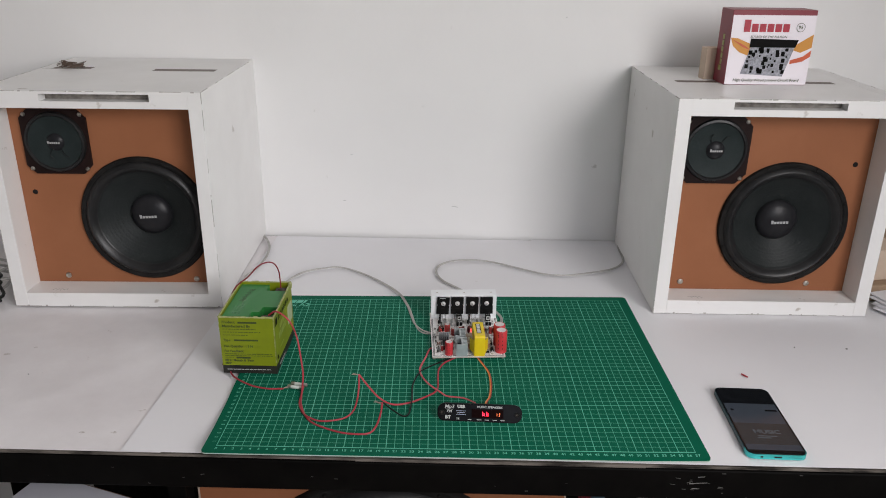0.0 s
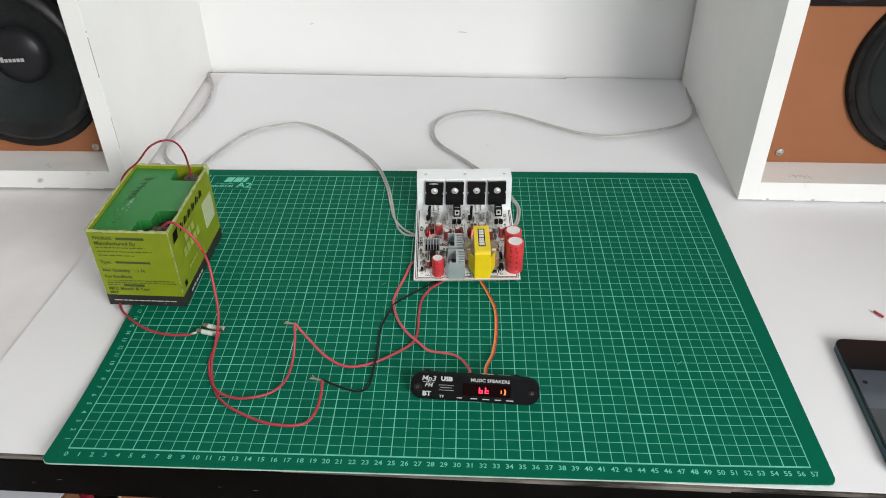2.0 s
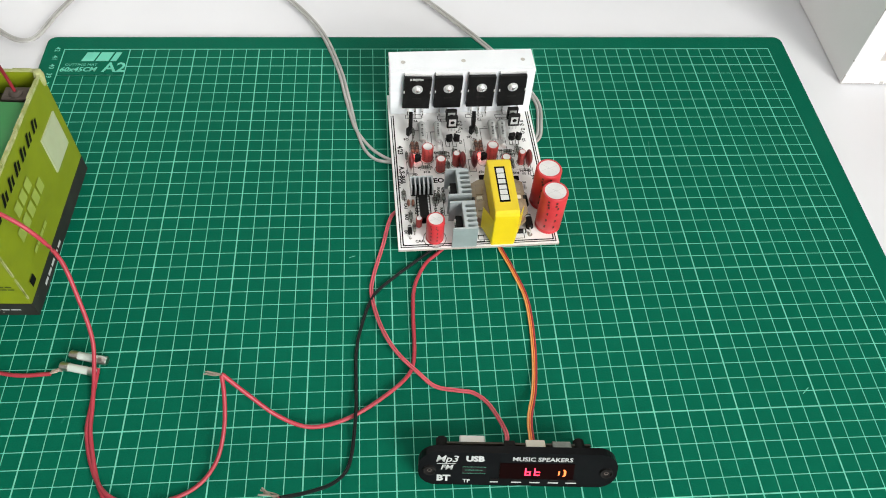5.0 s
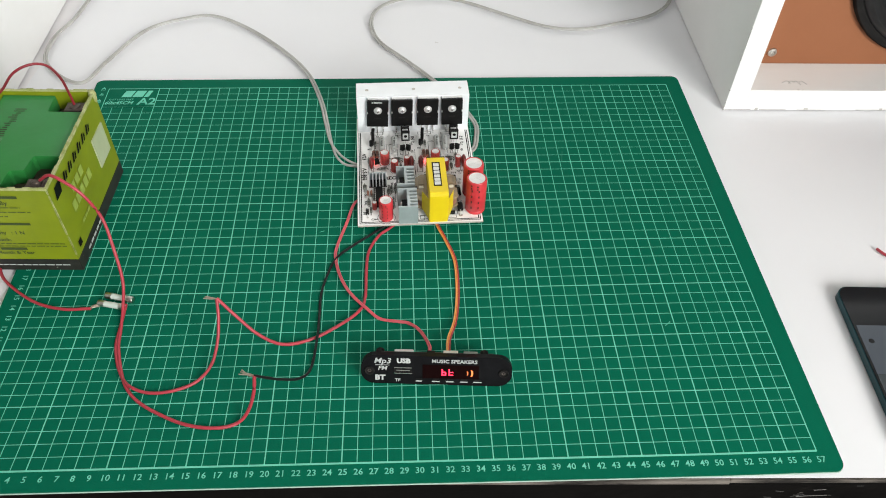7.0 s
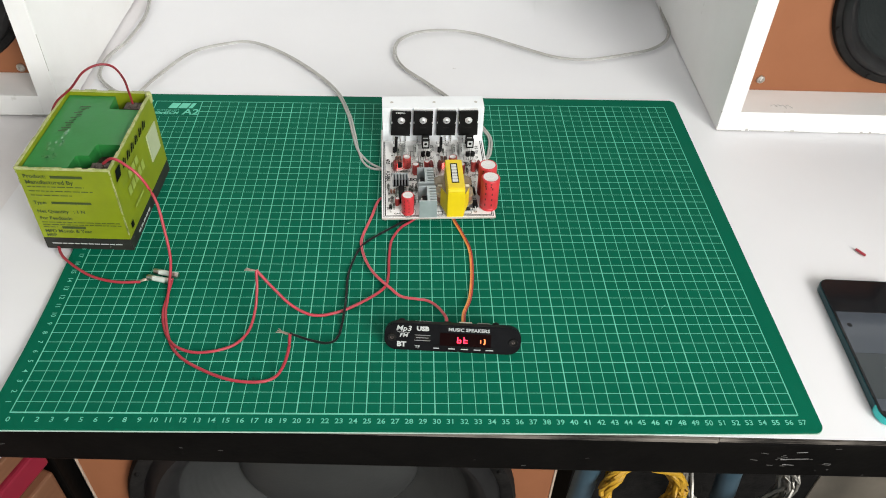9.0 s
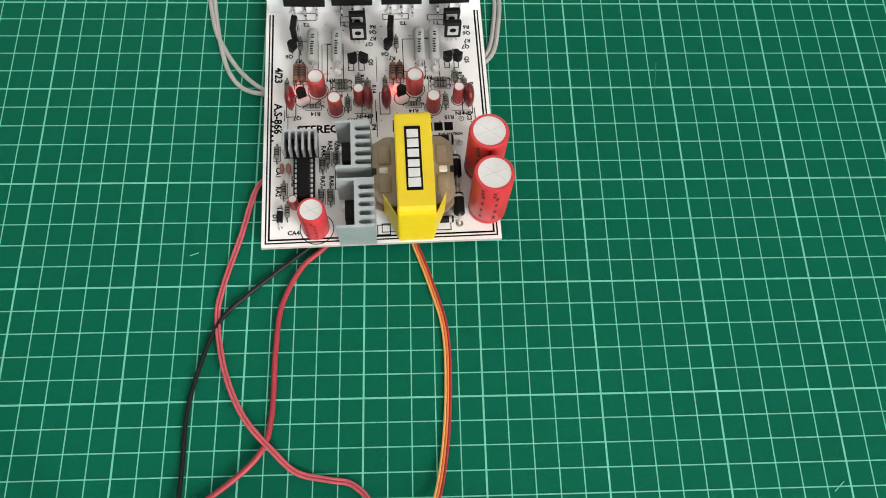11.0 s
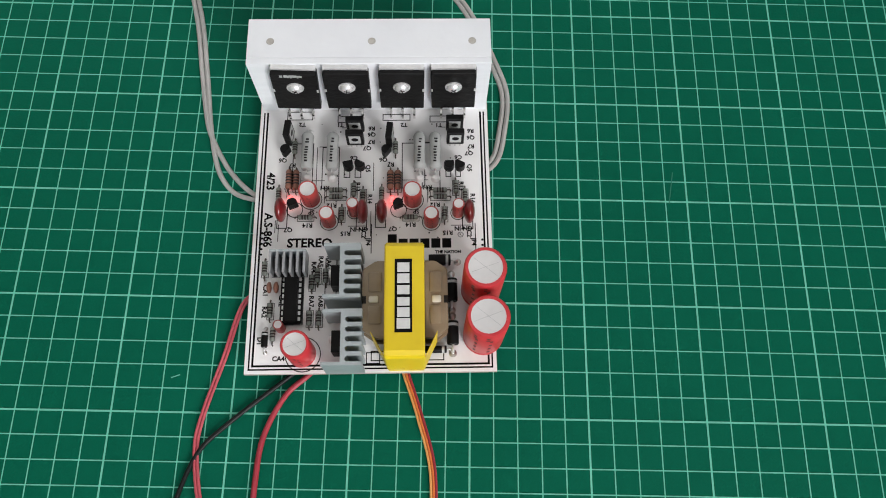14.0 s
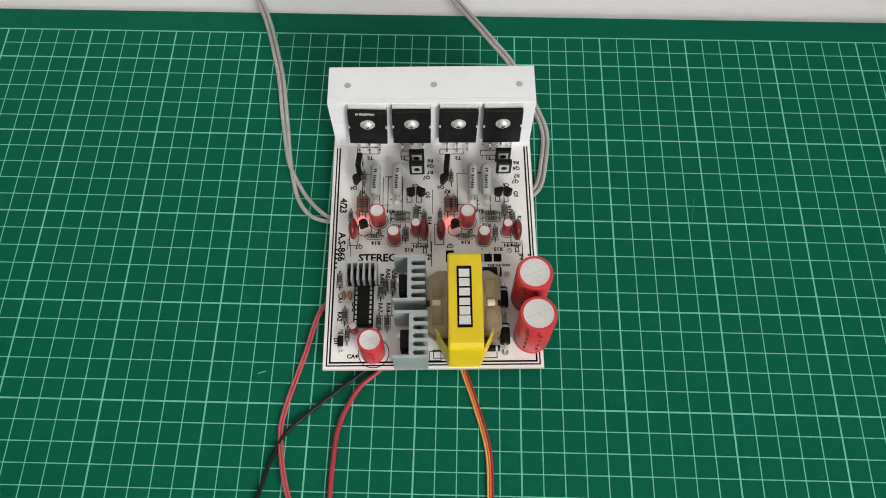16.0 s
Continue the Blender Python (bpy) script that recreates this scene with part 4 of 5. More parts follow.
for q in ((14.0, 14.3, 79, 84), (9.5, 9.8, 62, 68), (52, 52.3, 60, 72), (27, 27.3, 83.5, 104), (28, 37, 104, 104.3), (75, 83, 106, 106.3), (31, 31.3, 76, 84), (77.6, 77.9, 76, 84),
          (38, 44, 113.8, 114.1), (84, 91, 113.8, 114.1), (20, 31, 87, 87.3), (66, 78, 87, 87.3), (42, 50, 64.8, 65.1), (88, 97, 64.8, 65.1), (53, 53.3, 82, 96)):
    bar(bm, *q, .13)
for q in ((52.3, 52.7, 52, 66), (98.6, 99, 52, 66), (11, 11.3, 58, 66)):
    bar(bm, *q, .13)
comp("board_print", bm, INKBLACK, None, "black printed part names")
for k in range(6):
    comp("mark_block", bar(B(), 59.8 + k * 4.83, 63.8 + k * 4.83, 54.4, 60.9 if k == 0 else 58.8, .15), INKBLACK, None, "bold black block of a maker's mark")

# large heatsink with four power transistors
hs = comp("heatsink", box(B(), 1.6, 105.4, 123.2, 126.2, .1, 40, .25), ALU, None, "brushed aluminium heatsink angle")
comp("top_flange", box(B(), 1.6, 105.4, 126.25, 145.4, 37.2, 40, .25), ALU, hs)
for z in (6, 13, 20, 27, 33):
    comp("fin", box(B(), 1.6, 105.4, 126.25, 144.5, z, z + 1.6), ALU, hs)
for u in (11.4, 54.5, 97.4):
    comp("hole", lathe(B(), [(0, .06), (1.0, .06), (1.5, .16), (1.7, .02)], 14, pose(u, 134.2, 40)), SCREW, hs, "small drilled hole")
for u, lean in ((19.6, 3.0), (42.6, 1.2), (66.5, 1.0), (89.8, -1.0)):
    bm = B()
    ax = pose(u, 0, 6, 0, lean, 0) @ pose(-u, 0, -6)
    prism(bm, [(u - 9.8, 9.2), (u + 9.8, 9.2), (u + 9.8, 37.6), (u + 9.1, 38.4), (u - 9.1, 38.4), (u - 9.8, 37.6)], 0, 4.1, ax @ pose(0, 123.1, 0, 90, 0, 0))
    bmesh.ops.bevel(bm, geom=bm.edges[:], offset=.35, segments=1, affect='EDGES')
    tr = comp("power_transistor", bm, EPOXY, None, "large black power transistor")
    comp("tab", box(B(), u - 9.5, u + 9.5, 121.0, 123.1, 38.0, 39.4, m=ax), BRIGHT, tr, "bright metal tab edge")
    comp("washer", lathe(B(), [(3.1, .55), (3.7, .5), (3.8, 0)], 20, ax @ pose(u, 119.0, 27.8, 90, 0, 0)), BRIGHT, tr, "", True)
    comp("screw", lathe(B(), [(0, 2.3), (1.3, 2.2), (2.3, 1.7), (2.9, .9), (3.1, .4), (3.1, 0)], 20, ax @ pose(u, 119.0, 27.8, 90, 0, 0)), BRIGHT, tr, "bright steel cross-head screw", True)
    bm = B()
    for q in (40, 130):
        box(bm, -1.3, 1.3, -.2, .2, 2.1, 2.4, m=ax @ pose(u, 119.0, 27.8, 90, 0, 0) @ pose(0, 0, 0, 0, 0, q + u))
    comp("screw_slot", bm, EPOXY, tr)
    for k in (-5.4, 0, 5.4):
        comp("lead", box(B(), u + k - .5, u + k + .5, 118.6, 119.3, -.5, 3.2), CHROME, tr)
        comp("lead_bend", box(B(), u + k - .5, u + k + .5, 118.6, 121.2, 2.6, 3.2), CHROME, tr)
        comp("lead_top", box(B(), u + k - .6, u + k + .6, 120.6, 121.2, 2.6, 9.5), CHROME, tr)
    for k in (-9.85, 9.0):
        comp("notch", box(B(), u + k, u + k + .85, 118.88, 119.05, 24.0, 26.2, m=ax), BRIGHT, tr)
    bm = B()
    for k in range(5):
        bar(bm, u - 3 + k * 1.25, u - 2.1 + k * 1.25, 0, 1.3, 0, ax @ pose(0, 118.9, 18.5, 90, 0, 0))
    tagged(comp("type_print", bm, FERRITE, tr, "faint grey type print"), kind="stuff")
    if u < 25:
        bm = B()
        random.seed(3)
        for k in range(16):
            q = random.uniform(-8.5, 3)
            box(bm, u + q, u + q + random.uniform(.5, 1.8), 118.85, 119.05, 35.6 + random.uniform(0, 1), 37.0 + random.uniform(0, .8), m=ax)
        tagged(comp("paste_smear", bm, CEMENT, tr, "pale smear of heat paste"), kind="stuff")


def small_tab(u, v, rot):
    """A small tab transistor standing on three leads."""
    m = pose(u, v, 0, 0, 0, rot)
    t = comp("tab_transistor", box(B(), -3.9, 3.9, -1.4, 1.4, 4.2, 14.8, .3, 1, m), EPOXY, None, "small black tab transistor")
    comp("tab_face", box(B(), -2.6, 2.6, -1.55, -1.38, 6.4, 13.2, 0, 1, m), CEMENT, t, "grey metal face")
    comp("tab_hole", lathe(B(), [(0, .05), (1.5, .05), (1.6, 0)], 14, m @ pose(0, -1.56, 10, 90, 0, 0)), INKBLACK, t)
    for k in (-2.3, 0, 2.3):
        comp("lead", box(B(), k - .35, k + .35, -.2, .3, -.3, 4.3, 0, 1, m), CHROME, t)


for u, v in ((45.1, 110.9), (45.2, 104.2), (90.3, 111.3), (90.5, 104.4)):
    small_tab(u, v, 0)
for u, v in ((15.3, 106.6), (60.8, 105.4)):
    small_tab(u, v, 84)


def capsule(u, v, l, r, rot, mat, name, label, z=None, bands=()):
    z = z or r + .3
    m = pose(u, v, z, 0, 90, 0)
    m = pose(u, v, z, 0, 0, rot) @ pose(0, 0, 0, 0, 90, 0)
    h = l / 2
    ob = comp(name, lathe(B(), [(0, -h), (r * .75, -h), (r, -h + r * .5), (r * .9, -h + r * 1.3), (r * .9, h - r * 1.3), (r, h - r * .5), (r * .75, h), (0, h)], 14, m), mat, None, label, True)
    for b in bands:
        comp("band", lathe(B(), [(r * .9, b - .35), (r * .97, b - .3), (r * .97, b + .3), (r * .9, b + .35)], 14, m), BAND1, ob)
    bm = B()
    d = Vector((math.cos(radians(rot)), math.sin(radians(rot)), 0))
    for s in (-1, 1):
        p = Vector((u, v, z)) + d * s * (h - .2)
        q = Vector((u, v, z)) + d * s * (h + 1.4)
        tube(bm, [p, q, (q.x + d.x * s * .3, q.y + d.y * s * .3, -.2)], .32, 3, 6)
    comp("lead", bm, LEAD if r < 2 else BRIGHT, ob, "", True)
    return ob


for u, v in ((23.2, 99.7), (34.6, 99.5), (74.2, 99.2), (81.4, 99.2)):
    ob = capsule(u, v, 18, 2.9, 90, CEMENT, "power_resistor", "grey ceramic power resistor", z=4.6)
    for k in (-11.4, 11.0):
        comp("lead_boss", lathe(B(), [(0, 2.4), (1.2, 2.2), (1.9, 1.2), (2.2, .06)], 14, pose(u, v + k, 0)), PCB, ob, "white ceramic boss at the lead", True)
    bm = B()
    random.seed(int(u))
    q = -6.2
    for k in range(8):
        h = random.uniform(.75, 1.15)
        bar(bm, -.6 + random.uniform(-.3, .15), .6 + random.uniform(-.15, .3), q, q + h * .8, 7.35, pose(u, v, 0) @ pose(0, 0, 0, 0, 0, -3))
        q += h + (.45 if k != 5 else 1.6)
    tagged(comp("mark", bm, EPOXY, ob, "dark printed mark"), kind="stuff")
for u, v in ((15.2, 86.6), (18.4, 86.4), (61.0, 86.0), (64.3, 86.0)):
    capsule(u, v, 9.0, 1.5, 90, RESB, "resistor", "brown banded resistor", z=3.0, bands=(-2, -.6, .8, 2.2))
for u, v, r in ((36.4, 82.0, 0), (36.4, 78.7, 0), (83.4, 81.6, 0), (83.4, 78.4, 0), (23.1, 68.9, 0), (70.1, 68.6, 0),
                (44.4, 82.0, 90), (48.6, 79.0, 90), (39.2, 70.4, 90), (90.5, 83, 90), (85.2, 70.2, 90), (94.6, 78.8, 90), (10.7, 80, 90), (57, 80, 90),
                (17.0, 103.2, 90), (63.2, 103, 90),
                (6.5, 45, 90), (9.8, 26.2, 90), (27.2, 38.7, 90), (29.6, 41.7, 90), (33.2, 41.5, 90), (26.7, 22.7, 90), (30.7, 22.6, 90), (11.5, 16, 90)):
    capsule(u, v, 6.2, 1.2, r, RESG, "resistor", "small grey-green resistor", z=1.5, bands=(-1.2, 0, 1.2))


bm = B()
for u, v in ((36.4, 80.4), (83.4, 80.0)):
    outline(bm, u - 4.6, u + 4.6, v - 3.2, v + 3.2, .25)
for u, v in ((23.1, 68.9), (70.1, 68.6)):
    outline(bm, u - 3.8, u + 3.8, v - 1.6, v + 1.6, .25)
for u, v in ((44.4, 82), (48.6, 79), (39.2, 70.4), (90.5, 83), (85.2, 70.2), (94.6, 78.8), (27.2, 38.7), (29.6, 41.7), (33.2, 41.5), (26.7, 22.7), (30.7, 22.6), (6.5, 45), (9.8, 26.2)):
    outline(bm, u - 1.6, u + 1.6, v - 3.8, v + 3.8, .25)
for u, v in ((15.2, 86.6), (18.4, 86.4), (61.0, 86.0), (64.3, 86.0)):
    outline(bm, u - 1.8, u + 1.8, v - 5.0, v + 5.0, .25)
for u, v, r in ((25.2, 77.9, 4.6), (33.6, 67.1, 3.8), (71.0, 77.3, 4.6), (79.2, 66.6, 3.8), (44.8, 71.6, 3.0), (91.2, 70.8, 3.0), (18.0, 73.0, 3.4), (64.6, 72.6, 3.4)):
    lathe(bm, [(r, .13), (r + .35, .13)], 28, pose(u, v, 0))
comp("symbol_print", bm, INKBLACK, None, "black part outlines")


def to92(u, v, rot):
    pts = [(2.3 * math.cos(radians(a)), 2.3 * math.sin(radians(a))) for a in range(-35, 216, 18)]
    t = comp("small_transistor", prism(B(), pts, 3.2, 8.0, pose(u, v, 0, 0, 0, rot)), EPOXY, None, "small black half-round transistor")
    for k in (-1.2, 0, 1.2):
        comp("lead", box(B(), k - .22, k + .22, -.2, .2, -.3, 3.3, 0, 1, pose(u, v, 0, 0, 0, rot)), CHROME, t)


for u, v, r in ((42.0, 92.4, 200), (47.3, 92.4, 160), (87.5, 92.0, 200), (92.4, 92.0, 160), (18.0, 73.4, 30), (64.6, 73.0, 30), (13.8, 99.6, 60), (59.3, 99.2, 60)):
    to92(u, v, r)


def can(u, v, r, h, mat, label, lean=(0, 0), vent=True, n=28, stripe=True):
    m = pose(u, v, .1, lean[0], lean[1], 0)
    ob = comp("capacitor", lathe(B(), [(0, 0), (r * .92, 0), (r, r * .12), (r, r * .28), (r * .95, r * .36), (r, r * .46), (r, h - r * .12), (r * .93, h), (r * .80, h + .02)], n, m), mat, None, label, True)
    comp("top", lathe(B(), [(r * .83, h - .02), (r * .80, h - .12), (0, h - .10)], n, m), CAPTOP, ob, "silver top", True)
    if vent:
        bm = B()
        for a in (20, 65 + 75):
            bar(bm, -r * .68, r * .68, -.06, .06, h - .02, m @ pose(0, 0, 0, 0, 0, a))
        comp("vent", bm, CEMENT, ob)
    if stripe:
        bm = B()
        for a0 in (-125, -85, 150):
            for k in range(4):
                za, zb = h * (.2 + .18 * k), h * (.2 + .18 * k) + h * .10
                vs = []
                for a, z in ((a0, za), (a0 + 8, za), (a0 + 8, zb - h * .03), (a0, zb - h * .03)):
                    vs.append(bm.verts.new(m @ Vector((r * 1.012 * math.cos(radians(a)), r * 1.012 * math.sin(radians(a)), z))))
                bm.faces.new(vs)
        for a0 in (-130, -95, 10, 85):
            for za in (h * .90, h * .82):
                vs = []
                for a, z in ((a0, za), (a0 + 9, za), (a0 + 9, za + h * .05), (a0, za + h * .05)):
                    vs.append(bm.verts.new(m @ Vector((r * 1.012 * math.cos(radians(a)), r * 1.012 * math.sin(radians(a)), z))))
                bm.faces.new(vs)
        comp("stripe", bm, CAPPRINT, ob, "dark printed stripe")
    return ob


can(100.2, 34.6, 8.6, 34, CAPRED, "large red electrolytic capacitor")
can(100.6, 14.5, 8.6, 35, CAPRED, "large red electrolytic capacitor")
can(24.2, 7.6, 5.9, 20.5, CAPRED, "medium red electrolytic capacitor")
for u, v, r, h in ((25.2, 77.9, 4.1, 12.5), (33.6, 67.1, 3.3, 11.5), (71.0, 77.3, 4.1, 12.5), (79.2, 66.6, 3.3, 11.5), (44.8, 71.6, 2.6, 11.5), (91.2, 70.8, 2.6, 11.5)):
    can(u, v, r, h, CAPORANGE, "small red electrolytic capacitor", vent=False, n=18)
can(14.7, 18.6, 2.1, 8, CAPORANGE, "tiny red electrolytic capacitor", vent=False, n=14, stripe=False)
for u, v in ((16.7, 77.0), (62.1, 76.5)):
    comp("indicator_led", lathe(B(), [(1.35, 1.5), (1.35, 4.0), (1.1, 4.8), (.6, 5.2), (0, 5.3)], 14, pose(u, v, 0)), LEDRED, None, "small lit red indicator light", True)
for u, v in ((13.0, 70.2), (49.0, 69.2), (57.4, 69.2), (96.0, 68.8)):
    bm = B()
    bmesh.ops.create_uvsphere(bm, u_segments=16, v_segments=10, radius=1)
    bmesh.ops.transform(bm, matrix=pose(u, v, 7.4) @ Matrix.Diagonal((2.4, 5.4, 6.4, 1)), verts=bm.verts)
    box(bm, u - .25, u + .25, v - 2.6, v - 2.1, -.2, 2.5)
    box(bm, u - .25, u + .25, v + 2.1, v + 2.6, -.2, 2.5)
    comp("film_capacitor", bm, FILMCAP, None, "glossy dark red film capacitor", True)
for u, v in ((9.1, 36.2), (12.1, 36.2)):
    bm = B()
    bmesh.ops.create_uvsphere(bm, u_segments=12, v_segments=8, radius=1)
    bmesh.ops.transform(bm, matrix=pose(u, v, 2.6) @ Matrix.Diagonal((1.1, 2.6, 2.4, 1)), verts=bm.verts)
    comp("disc_capacitor", bm, RESB, None, "small brown disc capacitor", True)
# controller chip with its clip-on fins
chip = comp("controller_chip", box(B(), 16.2, 21.8, 20.6, 41.5, 2.6, 6.0, .3), EPOXY, None, "black controller chip in a socket")
comp("socket", box(B(), 14.2, 23.8, 20.0, 42.0, .06, 2.6, .2), EPOXY, chip)
for k in range(8):
    for x in (15.0, 22.0):
        comp("pin", box(B(), x, x + 1.0, 21.4 + k * 2.5, 22.9 + k * 2.5, 2.5, 3.3), BRIGHT, chip)
cs = comp("chip_heatsink", box(B(), 10.6, 26.0, 39.8, 48.8, 5.3, 6.6), EPOXY, None, "small dark finned heatsink")
for k in range(6):
    comp("fin", box(B(), 10.6 + k * 2.88, 11.6 + k * 2.88, 39.6, 48.8, 6.6, 14.0), ALUDARK, cs)
comp("back_rib", box(B(), 10.6, 26.0, 48.8, 49.8, 5.3, 14.0), ALUBLUE, cs)
# two comb heatsinks
def comb(u0, v0, v1, z1, nf, left):
    """A comb heatsink: a spine with fins to one side and two long end flanges."""
    s0, s1, e = u0, u0 + 1.8, u0 + 8.6
    pts = [(left, v0), (e, v0), (e, v0 + 1.5)]
    step = (v1 - v0 - 3.0) / nf
    for k in range(nf):
        a = v0 + 1.5 + k * step
        pts += [(s1 + .8, a), (s1, a + step * .18), (s1, a + step * .42), (s1 + .8, a + step * .6), (e, a + step * .6), (e, a + step)]
    pts = pts[:-1] + [(e, v1), (left, v1), (left, v1 - 1.3), (s0, v1 - 1.3), (s0, v0 + 1.3), (left, v0 + 1.3)]
    ob = comp("comb_heatsink", prism(B(), pts, .6, z1), ALUBLUE, None, "grey aluminium comb heatsink")
    vm = (v0 + v1) / 2
    comp("regulator", box(B(), s0 - 4.4, s0 - .1, vm - 5, vm + 4, 4, 14, .3), EPOXY, ob, "black regulator on the heatsink")
    comp("screw", lathe(B(), [(0, 1.2), (1.6, 1), (2, 0)], 12, pose(s0 - 4.4, vm + 1, 11.5, 0, -90, 0)), BRIGHT, ob)


comb(41.2, 26.8, 50.2, 20, 5, 34.4)
comb(42.2, -1.0, 22.0, 20, 5, 34.6)
# transformer
tf = comp("transformer", box(B(), 60.4, 75.9, 3, 43.5, 3, 29.5, .5), FERRITE, None, "yellow taped transformer with amber bobbin")
for x0, x1 in ((60.4, 50.2), (75.9, 85.6)):
    k = 1 if x1 > x0 else -1
    for z0, z1, g in ((4.0, 6.2, 0), (6.2, 13.2, 1.4), (13.2, 15.4, 0)):          # lower lip, winding space, upper lip
        q = [(x0, 10.4 + g), (x0 + k * 4.6, 10.4 + g), (x1 - k * g, 14.4 + g), (x1 - k * g, 40.0 - g), (x0 + k * 4.6, 43.6 - g), (x0, 43.6 - g)]
        bm = prism(B(), q if k > 0 else q[::-1], z0, z1)
        bmesh.ops.bevel(bm, geom=bm.edges[:], offset=.45, segments=2, affect='EDGES')
        comp("bobbin_flange", bm, BOBBIN if not g else RESB, tf, "amber plastic bobbin flange" if not g else "copper-brown winding", True)
    for y0, y1 in ((16.5, 24.0), (30.0, 38.5)):
        comp("bobbin_rib", box(B(), min(x0 + k * 2.2, x1 - k * 2.6), max(x0 + k * 2.2, x1 - k * 2.6), y0, y1, 15.2, 16.1, .4, 2), BOBBIN, tf, "", True)
    comp("notch", box(B(), min(x1, x1 - k * 1.6) - .1, max(x1, x1 - k * 1.6) + .1, 25.2, 28.4, 13.0, 15.55, .2), FERRITE, tf, "dark notch in the flange")
for u0, u1 in ((53.0, 57.0), (79.0, 82.8)):
    comp("terminal_lug", box(B(), u0, u1, 25.4, 28.4, 12, 16.3, .6, 2), CREAM, tf, "pale solder lug", True)
bm = B()
prism(bm, [(0, 0), (46.0, 0), (46.3, 30.4), (45.4, 32.4), (44.0, 33.0), (2.0, 33.0), (.2, 32.0), (-.6, 29.8)], 60.3, 76.0, Matrix(((0, 0, 1, 0), (1, 0, 0, 0), (0, 1, 0, 0), (0, 0, 0, 1))))
bmesh.ops.bevel(bm, geom=[e for e in bm.edges if abs(e.verts[0].co.x - e.verts[1].co.x) < .01], offset=.5, segments=2, affect='EDGES')
strap = comp("tape_wrap", bm, YTAPE, tf, "yellow tape wrapped round the core")
for x0, x1 in ((60.4, 54.6), (75.9, 81.0)):
    bm = B()
    vs = [bm.verts.new(c) for c in ((x0, .4, 2.0), (x0, .4, 25), (x1, 10.6, 26.0), (x1, 10.6, 7.0))]
    bm.faces.new(vs)
    r = bmesh.ops.extrude_face_region(bm, geom=bm.faces[:])
    bmesh.ops.translate(bm, vec=(0, .6, 0), verts=[v for v in r["geom"] if isinstance(v, bmesh.types.BMVert)])
    comp("tape_flare", bm, YTAPE, tf, "yellow tape flaring over the winding")
comp("label", box(B(), 64.4, 71.2, 9.0, 38.6, 33.02, 33.16), INKBLACK, tf, "black label with a white mark")
for k, (w, h) in enumerate(((4.1, 5.2), (3.9, 4.8), (3.4, 4.8), (3.7, 4.8), (3.9, 4.8), (3.9, 4.8))):
    comp("mark_block", bar(B(), -h / 2, h / 2, 10.4 + k * 4.55, 10.4 + k * 4.55 + w, 33.25, pose(67.8, 0, 0)), INKWHITE, tf, "white block of a maker's mark")


def diode(u, v, l, r, rot):
    """A black barrel diode with a silver band, lying on two bent leads."""
    z, h, w = r + .9, l / 2, 1.7 if r > 2 else .95
    m = pose(u, v, z, 0, 0, rot) @ pose(0, 0, 0, 0, 90, 0)
    ob = comp("diode", lathe(B(), [(0, -h), (r * .9, -h), (r, -h + .35), (r, h - .35), (r * .9, h), (0, h)], 16, m), EPOXY, None, "black power diode with a silver band", True)
    comp("band", lathe(B(), [(r, h * .55), (r * 1.015, h * .56), (r * 1.015, h * .78), (r, h * .79)], 16, m), CEMENT, ob, "silver band")
    d = Vector((math.cos(radians(rot)), math.sin(radians(rot)), 0))
    for k in (-1, 1):
        p, q = Vector((u, v, z)) + d * k * (h - .2), Vector((u, v, z)) + d * k * (h + 1.53 * w)
        comp("lead", tube(B(), [p, q, (q.x + d.x * k * .5, q.y + d.y * k * .5, -.2)], .6 if r > 2 else .35, 4, 8), BRIGHT, ob, "", True)
        comp("solder_pad", lathe(B(), [(0, .5), (w * .53, .4), (w, .06)], 12, pose(q.x + d.x * k * .5, q.y + d.y * k * .5, .05)), SCREW, ob)


for q in ((82.6, 47.6, 9.5, 2.5, 0), (87.6, 34.0, 10.0, 2.5, 90), (87.7, 15.2, 10.0, 2.5, 90), (80.5, 8.4, 9.0, 1.6, 0), (8.4, 13.5, 6.4, 1.4, 90)):
    diode(*q)

# ---- player module ----
mod = thing("audio_player_module", pose(.0295, .0598, MT, 0, 0, -3.6), "black audio player module with red digits, leaning back", "audio module")
FM = pose(0, 0, 0, 63, 0, 0) @ Matrix.Diagonal((1, .89, 1, 1))       # face plane: x along, y up the face, z out of it


def stadium(x0, x1, y0, y1, r, n=8):
    return rounded(x0, x1, y0, y1, r, n)


fp = part("face_plate", prism(B(), stadium(-.0535, .0535, .001, .0265, .0105), -.0055, 0, FM), PANELB, mod, "gloss black face plate with rounded ends")
for x in (-.0475, .0475):
    part("mounting_hole", lathe(B(), [(0, .0002), (.0024, .0002), (.0030, .0012), (.0034, .0012), (.0036, 0)], 16, FM @ pose(x, .0128, 0)), GASKET, fp)
# small grey ring drawn in each hole as its highlight
for x in (-.0475, .0475):
    part("hole_glint", lathe(B(), [(.0008, .0004), (.0013, .0005)], 14, FM @ pose(x, .0128, 0)), LEAD, fp)
part("display_window", box(B(), -.010, .030, .0070, .0190, -.0001, .0003, 0, 1, FM), SMOKE, fp, "dark red display window")
bm = B()


